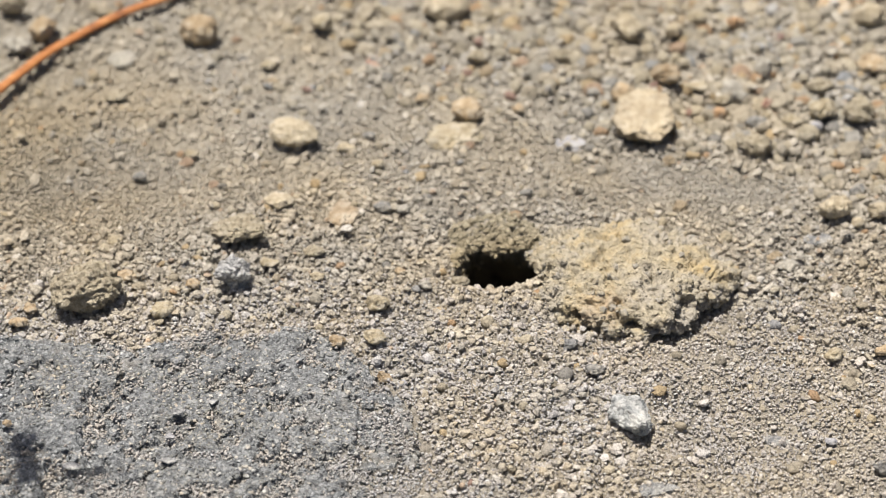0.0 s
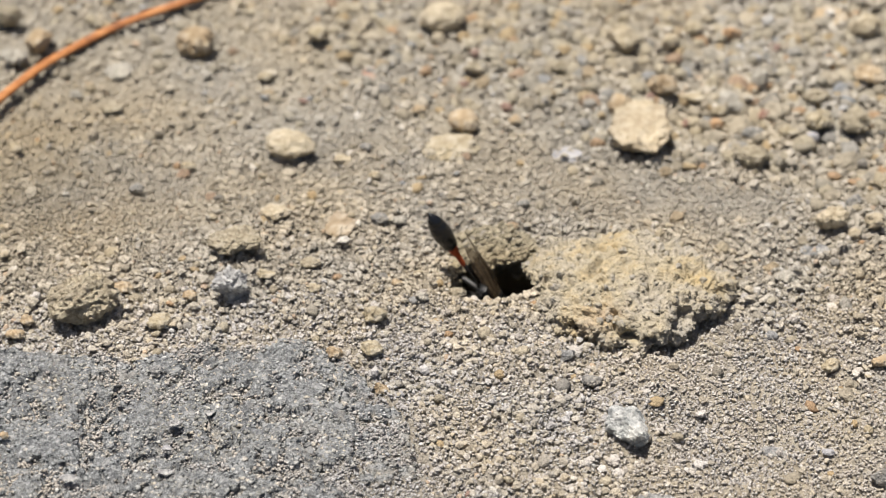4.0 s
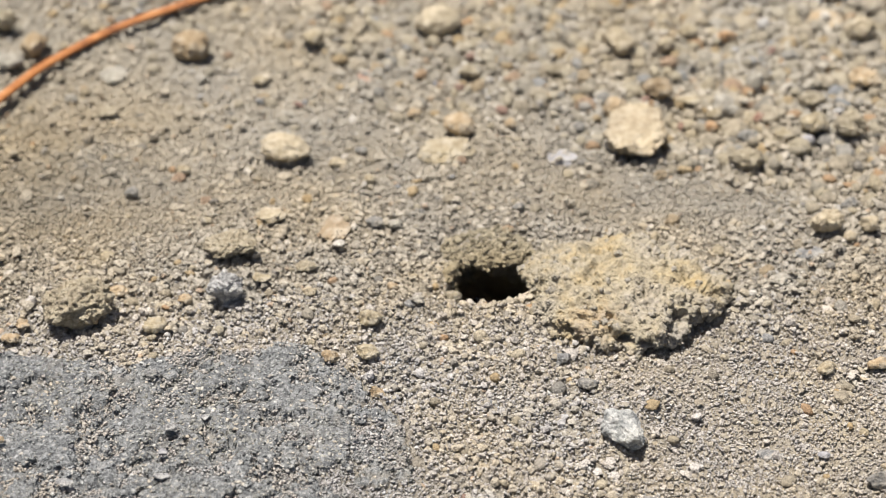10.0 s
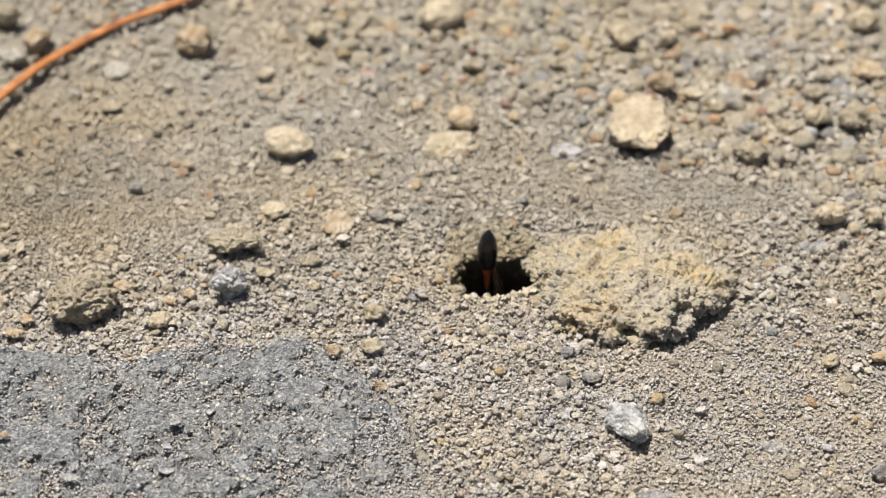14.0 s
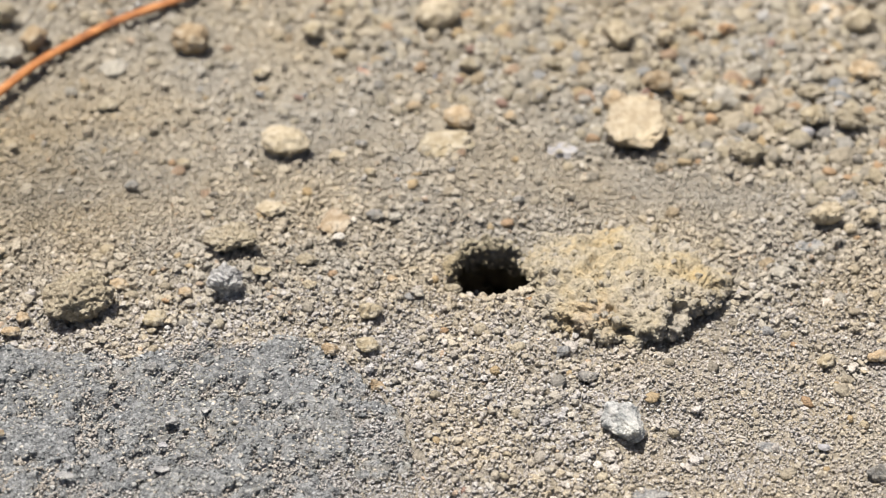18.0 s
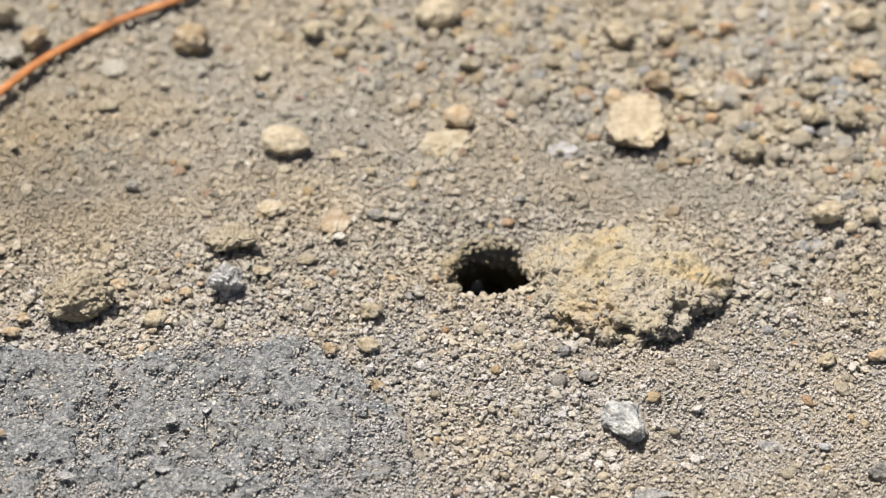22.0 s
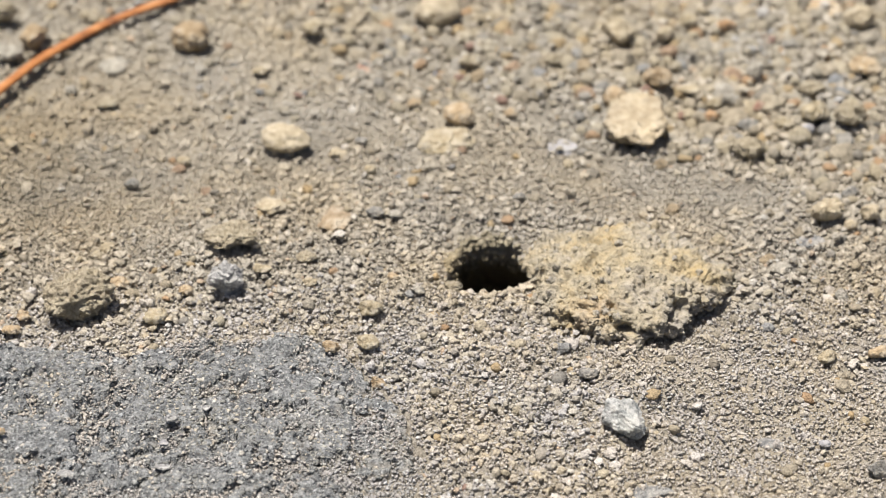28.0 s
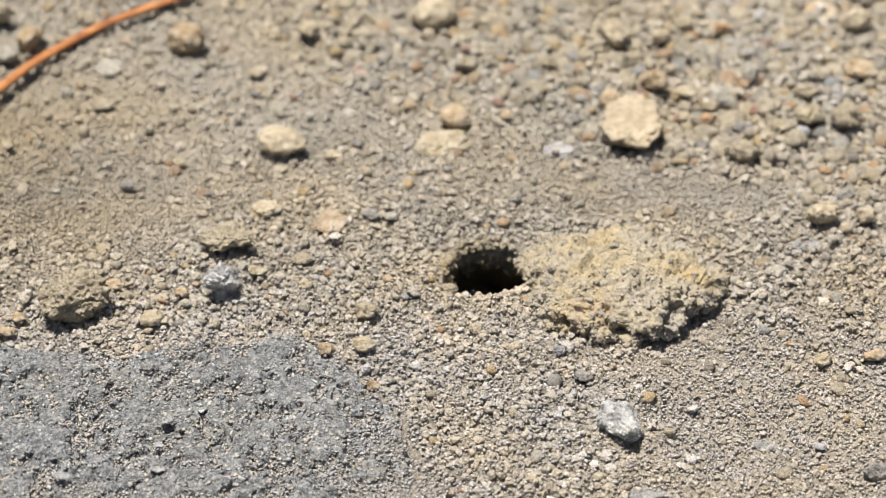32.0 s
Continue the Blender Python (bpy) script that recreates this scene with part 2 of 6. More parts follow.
def clump_material():
    n = Nodes("yellow_crumbly_earth")
    co = n.coords()
    grain = n.ramp(n.noise(1900, 6, 0.75, co), [(0.3, (0.225, 0.199, 0.147)), (0.48, (0.348, 0.31, 0.236)), (0.7, (0.43, 0.387, 0.305))])
    hue = n.ramp(n.noise(150, 5, 0.65, co), [(0.4, (0.96, 0.97, 1.02)), (0.54, (1.0, 0.975, 0.9)), (0.66, (1.07, 0.96, 0.74))])
    col = n.mix(1.0, grain, hue, "MULTIPLY")
    rag = n.noise(420, 4, 0.65, co)
    for at, reach, tint in (((0.0184, -0.0162, 0.002), 0.0030, (1.1, 0.86, 0.64)), ((0.0310, -0.0085, 0.002), 0.0048, (1.08, 0.95, 0.66)), ((0.0185, -0.0035, 0.003), 0.0040, (1.03, 0.98, 0.88))):
        d = n.node("ShaderNodeVectorMath", operation="DISTANCE")
        n.link(co, d.inputs[0])
        d.inputs[1].default_value = at
        far = n.node("ShaderNodeMath", operation="MULTIPLY_ADD")
        n.link(rag, far.inputs[0])
        far.inputs[1].default_value = reach * 2.2
        n.link(d.outputs["Value"], far.inputs[2])
        near = n.node("ShaderNodeMapRange")
        n.link(far.outputs[0], near.inputs["Value"])
        for key, value in (("From Min", reach * 1.1), ("From Max", reach * 2.3), ("To Min", 0.6), ("To Max", 0.0)):
            near.inputs[key].default_value = value
        col = n.mix(1.0, col, n.mix(near.outputs[0], (1.0, 1.0, 1.0), tint), "MULTIPLY")
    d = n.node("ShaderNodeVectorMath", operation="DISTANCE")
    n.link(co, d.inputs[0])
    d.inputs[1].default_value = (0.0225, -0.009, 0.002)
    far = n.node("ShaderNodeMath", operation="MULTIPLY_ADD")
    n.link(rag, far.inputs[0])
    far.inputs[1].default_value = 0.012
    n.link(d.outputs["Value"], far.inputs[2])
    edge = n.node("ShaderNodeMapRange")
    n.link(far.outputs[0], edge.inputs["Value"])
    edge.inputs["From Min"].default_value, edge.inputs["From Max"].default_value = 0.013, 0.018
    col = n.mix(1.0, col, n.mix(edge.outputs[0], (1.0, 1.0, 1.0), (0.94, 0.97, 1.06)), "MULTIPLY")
    n.bump(n.noise(1900, 5, 0.75, co), 0.8, 0.0006)
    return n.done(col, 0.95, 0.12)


def needle_material():
    n = Nodes("dry_pine_needle")
    co = n.coords()
    col = n.ramp(n.noise(420, 4, 0.6, co), [(0.3, (0.15, 0.052, 0.016)), (0.52, (0.29, 0.112, 0.032)), (0.75, (0.42, 0.2, 0.075))])
    n.bump(n.noise(1600, 3, 0.6, co), 0.3, 0.0002)
    return n.done(col, 0.5, 0.4)


def chitin(name, colour, rough, spec=0.5, dust=0.0, low=0.45, high=0.75):
    n = Nodes(name)
    co = n.coords()
    col = n.mix(n.ramp(n.noise(2500, 5, 0.7, co), [(low, (0, 0, 0)), (high, (dust, dust, dust))]), colour, (0.32, 0.31, 0.29))
    n.bump(n.noise(2600, 4, 0.65, co), 0.4 if dust > 0.06 else 0.2, 0.00025)
    return n.done(col, rough, spec)


def wing_material():
    n = Nodes("smoky_wing")
    co = n.coords()
    n.bsdf.inputs["Alpha"].default_value = 0.74
    n.bump(n.noise(1400, 3, 0.5, co), 0.3, 0.0001)
    col = n.ramp(n.noise(900, 3, 0.5, co), [(0.3, (0.05, 0.035, 0.02)), (0.7, (0.12, 0.085, 0.05))])
    return n.done(col, 0.45, 0.2)


PEBBLE, SLAB, CLUMP, NEEDLE = pebble_material(), slab_material(), clump_material(), needle_material()
BLACK_SATIN = chitin("black_satin_shell", (0.006, 0.006, 0.0062), 0.26, 0.3, 0.3, 0.56, 0.68)
BLACK_GLOSS = chitin("black_glossy_shell", (0.006, 0.0065, 0.008), 0.2, 0.35, 0.0)
EYE_BLACK = chitin("glossy_eye", (0.01, 0.01, 0.011), 0.12, 0.6, 0.0)
ORANGE = chitin("orange_red_shell", (0.28, 0.048, 0.011), 0.42, 0.3, 0.05)
LEG_BLACK = chitin("black_leg_shell", (0.010, 0.009, 0.008), 0.32, 0.4, 0.05)
WING, VEIN = wing_material(), chitin("wing_vein", (0.025, 0.016, 0.01), 0.4)


# ---- shape helpers ----
def lattice(seed):
    return np.random.RandomState(seed).rand(257, 257) * 2 - 1


LATTICES = [lattice(40 + i) for i in range(6)]


def ripple(x, y, size, which=0):
    """Smooth noise from -1 to 1 with hills about `size` metres apart."""
    table = LATTICES[which % 6]
    u, v = x / size + 31.7 * which + 1000, y / size + 17.3 * which + 1000
    i, j = np.floor(u).astype(int), np.floor(v).astype(int)
    a, b = u - i, v - j
    a, b = a * a * (3 - 2 * a), b * b * (3 - 2 * b)
    i, j, k, m = i % 257, j % 257, (i + 1) % 257, (j + 1) % 257
    return (table[i, j] * (1 - a) * (1 - b) + table[k, j] * a * (1 - b) + table[i, m] * (1 - a) * b + table[k, m] * a * b)


def domes(x, y, size, which=0):
    """Rounded crumbs grown together: 1 at a crumb's crown, 0 in the joints."""
    u, v = x / size + 500, y / size + 500
    i, j = np.floor(u).astype(int), np.floor(v).astype(int)
    best = np.full(np.shape(u), 9.0)
    second = best.copy()
    for di in (-1, 0, 1):
        for dj in (-1, 0, 1):
            a, b = (i + di) % 257, (j + dj) % 257
            cx, cy = i + di + 0.5 + 0.45 * LATTICES[which][a, b], j + dj + 0.5 + 0.45 * LATTICES[(which + 1) % 6][a, b]
            d = np.hypot(u - cx, v - cy) / (0.85 + 0.3 * LATTICES[(which + 2) % 6][a, b])
            second = np.minimum(second, np.maximum(best, d))
            best = np.minimum(best, d)
    return np.clip((second - best) * 1.6, 0, 1) ** 0.5 * (1 - 0.4 * np.clip(best, 0, 1))


def ease(v):
    v = np.clip(v, 0, 1)
    return v * v * (3 - 2 * v)


def mesh_object(name, verts, faces, material, smooth=True):
    """faces: an array of equal-sided faces."""
    faces = np.asarray(faces)
    me = bpy.data.meshes.new(name)
    me.vertices.add(len(verts))
    me.vertices.foreach_set("co", np.asarray(verts, dtype=np.float32).ravel())
    sides = faces.shape[1]
    me.loops.add(faces.size)
    me.loops.foreach_set("vertex_index", faces.astype(np.int32).ravel())
    me.polygons.add(len(faces))
    me.polygons.foreach_set("loop_start", np.arange(0, faces.size, sides, dtype=np.int32))
    me.update(calc_edges=True)
    me.polygons.foreach_set("use_smooth", np.full(len(faces), smooth))
    me.materials.append(material)
    return new(name, me)


def part(name, bm, material, parent, label=""):
    me = bpy.data.meshes.new(name)
    bm.to_mesh(me)
    bm.free()
    me.polygons.foreach_set("use_smooth", np.full(len(me.polygons), True))
    me.materials.append(material)
    ob = new(name, me)
    ob.parent = parent
    return tagged(ob, label)


def unit_ball(level):
    bm = bmesh.new()
    bmesh.ops.create_icosphere(bm, subdivisions=level, radius=1)
    verts = np.array([v.co[:] for v in bm.verts])
    faces = np.array([[v.index for v in f.verts] for f in bm.faces])
    bm.free()
    return verts, faces


BALLS = {k: unit_ball(k) for k in (1, 2, 3, 4, 5, 6)}

# ---- the ground ----
HOLE_X, HOLE_Y = 0.0062, -0.0040
SLAB_OUTLINE = [(-66, -17.5), (-52, -18.9), (-45.7, -20.2), (-35.6, -20.5), (-25.7, -18.6), (-17.1, -17.4), (-13, -19.7),
                (-8.9, -23.4), (-5.5, -27.6), (-3.2, -33), (-1.2, -38), (-2.8, -47), (-6, -57), (-66, -57)]


def inside_slab(x, y):
    """Metres inside the rock's outline; negative outside."""
    best = np.full(x.shape, 1e9)
    odd = np.zeros(x.shape, bool)
    pts = [(px / 1000, py / 1000) for px, py in SLAB_OUTLINE]
    for (ax, ay), (bx, by) in zip(pts, pts[1:] + pts[:1]):
        dx, dy = bx - ax, by - ay
        s = np.clip(((x - ax) * dx + (y - ay) * dy) / (dx * dx + dy * dy), 0, 1)
        best = np.minimum(best, np.hypot(x - ax - s * dx, y - ay - s * dy))
        if dy != 0:
            odd ^= ((ay > y) != (by > y)) & (x < (bx - ax) * (y - ay) / dy + ax)
    return np.where(odd, best, -best) + 0.0009 * ripple(x, y, 0.004, 3) + 0.0005 * ripple(x, y, 0.0015, 4)


def hole_radius(x, y):
    """1 at the rim of the burrow."""
    a, b = np.abs(x - HOLE_X) / 0.0053, np.abs(y - HOLE_Y) / np.where(y > HOLE_Y, 0.0068, 0.0054)
    return (a ** 3 + b ** 3) ** (1 / 3) + 0.10 * ripple(x, y, 0.0022, 1) + 0.05 * ripple(x, y, 0.0009, 2)


def coarse(x, y):
    """1 in the gravelly stretch, 0 in the fine soil."""
    return ease((x * 0.55 + y - 0.018 + 0.012 * ripple(x, y, 0.02, 2)) / 0.03) * ease((y + 0.004) / 0.02)


def fine(x, y):
    """1 in the powdery stretch near the burrow's front and side."""
    return ease((x - 0.012) / 0.02) * ease((-y - 0.008) / 0.012)


def calm(x, y):
    """Lower where the wind has smoothed the dust."""
    a = np.hypot((x + 0.041) / 0.016, (y - 0.0095) / 0.011)
    b = np.hypot((x - 0.027) / 0.020, (y - 0.0115) / 0.006)
    c = np.hypot((x - 0.029) / 0.014, (y + 0.0237) / 0.006)
    far = 1 - 0.5 * ease((y + 0.001) / 0.016) * (1 - coarse(x, y))
    c = 0.6 + c
    return (0.2 + 0.8 * ease((np.minimum(np.minimum(a, b), c) - 0.5) / 0.8)) * far


def ground_height(x, y):
    z = 0.0007 * ripple(x, y, 0.017, 0) + 0.0005 * ripple(x, y, 0.006, 1) + calm(x, y) * ((0.0004 + 0.0002 * ease((-y - 0.008) / 0.01)) * ripple(x, y, 0.0023, 2) + 0.0002 * ripple(x, y, 0.001, 5)
                                                                                      + (0.0006 - 0.0003 * fine(x, y)) * domes(x, y, 0.0011, 0) + 0.00024 * domes(x, y, 0.00055, 2) - 0.0004)
    r = hole_radius(x, y)
    back = ease((y - HOLE_Y) / 0.004)
    z = z - 0.0016 * back * ease((1.75 - r) / 0.7) * (r > 1.0) - 0.0016 * back * (r <= 1.0)
    z = z * ease(np.abs(r - 1) / 0.5 + 0.4)
    return z - 0.0012 * ease(inside_slab(x, y) / 0.002)


def grid_axis(lo, hi, step, far):
    inner = np.arange(lo, hi + step / 2, step)
    grow, out = [], step
    while sum(grow) < far:
        out *= 1.35
        grow.append(out)
    edge = np.cumsum(grow)
    return np.concatenate([lo - edge[::-1], inner, hi + edge])


def burrow(x, y):
    """The ground's surface with the burrow sunk into it, widening to the back and to one side."""
    z = ground_height(x, y)
    r = hole_radius(x, y)
    funnel = ease((y - HOLE_Y) / 0.004) * (1 - 0.5 * ease((x - HOLE_X) / 0.004))
    deep = np.where(r < 1, np.clip(ease((1 - r) / 0.42), 0, 1) ** (0.7 + 2.6 * funnel) * 0.036, 0)
    back = ease((y - HOLE_Y) / 0.006 + 0.5)
    side = ease((x - HOLE_X) / 0.006 + 0.45)
    y2 = y + 0.9 * deep * back * ease((deep - 0.002) / 0.006) + 0.0006 * ripple(x + 0.5 * y, deep, 0.0017, 3) * ease(deep / 0.002)
    x2 = x + 0.4 * deep * side + 0.0005 * ripple(y + 0.5 * x, deep, 0.0019, 4) * ease(deep / 0.002)
    return x2, y2, z - deep


def build_ground():
    xs = grid_axis(-0.066, 0.066, 0.00018, 60.0)
    ys = grid_axis(-0.05, 0.07, 0.0004, 60.0)
    ys = np.unique(np.concatenate([ys, np.arange(-0.05, 0.024, 0.0002)]).round(6))
    x, y = np.meshgrid(xs, ys)
    ny, nx = x.shape
    verts = np.stack(burrow(x, y), -1).reshape(-1, 3)
    i = np.arange(ny - 1)[:, None] * nx + np.arange(nx - 1)[None, :]
    faces = np.stack([i, i + 1, i + nx + 1, i + nx], -1).reshape(-1, 4)
    return tagged(mesh_object("ground", verts, faces, SOIL), "dry pale sandy soil with a burrow hole", "ground", kind="structure")


build_ground()


def slab_pits(x, y):
    """1 in the sharp-edged hollows of the rock, 0 on its worn face."""
    a = ripple(x, y, 0.0030, 5) + 0.75 * ripple(x, y, 0.0013, 3) + 0.45 * ripple(x, y, 0.0006, 1)
    edge = 0.5 * ease((x + 0.020) / 0.016) + 0.35 * ease((-y - 0.034) / 0.01)
    return ease((a + edge - 0.2) / 0.4)


def slab_height(x, y):
    s = inside_slab(x, y)
    z = 0.0013 * ease(s / 0.0011) - 0.003 * ease(-s / 0.0012 + 0.2) - 0.0009 * ease((x + 0.016) / 0.014)
    z = z + 0.0003 * ripple(x, y, 0.009, 1) + 0.0002 * ripple(x, y, 0.0022, 2) + 0.0002 * ripple(x, y, 0.0009, 0) + 0.00012 * ripple(x, y, 0.00045, 4)
    return z - 0.00075 * slab_pits(x, y) + 0.00018 * domes(x, y, 0.0013, 1) + 0.0001 * domes(x, y, 0.0006, 3) - 0.0003


def build_slab():
    xs, ys = np.arange(-0.062, 0.002, 0.0002), np.arange(-0.05, -0.014, 0.0002)
    x, y = np.meshgrid(xs, ys)
    keep = inside_slab(x, y) > -0.0012
    top = np.stack([x, y, slab_height(x, y)], -1).reshape(-1, 3)
    ny, nx = x.shape
    i = np.arange(ny - 1)[:, None] * nx + np.arange(nx - 1)[None, :]
    k = (keep[:-1, :-1] & keep[1:, :-1] & keep[:-1, 1:] & keep[1:, 1:]).ravel()
    f = np.stack([i, i + 1, i + nx + 1, i + nx], -1).reshape(-1, 4)[k]
    below = top.copy()
    below[:, 2] = -0.006
    edges = np.concatenate([f[:, [0, 1]], f[:, [1, 2]], f[:, [2, 3]], f[:, [3, 0]]])
    key = np.sort(edges, 1)
    code = key[:, 0].astype(np.int64) * len(top) + key[:, 1]
    _, first, count = np.unique(code, return_index=True, return_counts=True)
    rim = edges[first[count == 1]]
    n = len(top)
    sides = np.stack([rim[:, 1], rim[:, 0], rim[:, 0] + n, rim[:, 1] + n], -1)
    faces = np.concatenate([f, f[:, ::-1] + n, sides])
    used, faces = np.unique(faces, return_inverse=True)
    verts = np.concatenate([top, below])[used]
    ob = mesh_object("rock_slab", verts, faces.reshape(-1, 4), SLAB)
    return tagged(ob, "flat pitted blue-grey rock with dusty hollows, half buried", "rock")


rock_slab = build_slab()


def fractal(points, size, octaves=4, gain=0.55):
    total, amp = np.zeros(len(points)), 1.0
    for o in range(octaves):
        f = 2.0 ** o / size
        total += amp * np.array([noise.noise(Vector(p) * f) for p in points])
        amp *= gain
    return total


CLUMP_X, CLUMP_Y = 0.0219, -0.0088


def billow(points, size):
    """Rounded bumps grown together with sharp creases between them."""
    return np.array([abs(noise.noise(Vector(p) / size)) for p in points])


def clump_surface():
    """The lump's points and faces: a low dome of crumbs that overhangs a little in front."""
    v, f = unit_ball(7)
    turn = np.arctan2(v[:, 1], v[:, 0])
    p = np.sign(v) * np.abs(v) ** 0.9 * np.array([0.0120, 0.0097, 0.0037])
    p[:, :2] *= (1 + 0.05 * np.sin(3 * turn + 0.6) + 0.04 * np.sin(5 * turn + 2.0))[:, None]
    p[:, 2] *= np.where(v[:, 2] < 0, 0.6, 1.0)
    out = v * np.array([1, 1, 1.9])
    out /= np.linalg.norm(out, axis=1)[:, None]
    d = 0.0011 * fractal(p + 0.3, 0.0075, 2) + 0.0021 * billow(p + 0.11, 0.0046) + 0.0013 * billow(p + 0.27, 0.0021) + 0.0009 * billow(p + 0.53, 0.0010) + 0.0004 * billow(p + 0.71, 0.00052)
    pits = fractal(p + 0.9, 0.0030, 2)
    p = p + out * (d - 0.0011 - 0.0014 * ease((pits - 0.42) / 0.25))[:, None]
    return p + np.array([CLUMP_X, CLUMP_Y, 0.0010]), f, out


def build_clump():
    p, f, out = clump_surface()
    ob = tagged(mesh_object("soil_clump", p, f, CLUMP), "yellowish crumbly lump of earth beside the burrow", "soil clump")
    rnd = np.random.RandomState(5)
    pick = rnd.choice(np.where((out[:, 2] > -0.2) & (p[:, 2] > 0.0003))[0], 7000)
    x, y, z = p[pick].T
    size = 0.00014 + 0.00036 * rnd.rand(len(x)) ** 2.6
    grains("earth_grain", "fine yellowish grains stuck together", x, y, z + size * rnd.uniform(-0.25, 0.1, len(x)), size, 1, CLUMP, 14).parent = ob
    lumps = []
    for k in range(6):
        bv, bf = BALLS[3]
        q = bv * (1 + 0.5 * fractal(bv + 7 * k, 0.6, 4, 0.65))[:, None]
        first = mesh_object("crumb", q * 0.0006, bf, CLUMP)
        lumps.append(first.data)
        bpy.data.objects.remove(first)
    for n in rnd.choice(len(x), 110):
        crumb = new("crumb", lumps[rnd.randint(6)])
        crumb.parent = ob
        s = rnd.uniform(0.4, 1.0)
        crumb.matrix_basis = pose(x[n], y[n], z[n] - 0.0001, *rnd.uniform(0, 360, 3)) @ Matrix.Diagonal((s, s * 0.9, s * 0.75, 1))
    return ob


def build_needle():
    way = [Vector(p) / 1000 for p in ((-65.1, 19.0, 1.7), (-62.3, 25.0, 1.6), (-58.6, 31.4, 1.5), (-54.9, 37.7, 1.4), (-51.6, 42.0, 1.3), (-45.3, 48.6, 1.2), (-38.0, 54.0, 1.1), (-30.4, 58.7, 1.0), (-17.9, 64.0, 0.9), (-1.9, 67.9, 0.8))]
    pts = []
    for a, b, c, d in zip(way[:1] + way[:-2], way[:-1], way[1:], way[2:] + way[-1:]):
        for s in range(8):
            t = s / 8
            pts.append(0.5 * ((2 * b) + (c - a) * t + (2 * a - 5 * b + 4 * c - d) * t * t + (3 * b - a - 3 * c + d) * t ** 3))
    verts, faces, sides = [], [], 10
    for i, p in enumerate(pts):
        d = (pts[min(i + 1, len(pts) - 1)] - pts[max(i - 1, 0)]).normalized()
        s = d.cross(Vector((0, 0, 1))).normalized()
        u = s.cross(d)
        taper = min(1, (len(pts) - i) / 12 + 0.35)
        for k in range(sides):
            a = 2 * math.pi * k / sides
            rr = 0.00062 * taper * (0.78 if k == 2 else 1) * (1 + 0.06 * noise.noise(p * 400))
            verts.append(p + s * (math.cos(a) * rr * 1.1) + u * (math.sin(a) * rr * 0.8))
    for i in range(len(pts) - 1):
        for k in range(sides):
            m = (k + 1) % sides
            faces.append((i * sides + k, i * sides + m, (i + 1) * sides + m, (i + 1) * sides + k))
    return tagged(mesh_object("pine_needle", [v[:] for v in verts], faces, NEEDLE), "dry orange-brown pine needle arching over the soil", "pine needle")


build_needle()


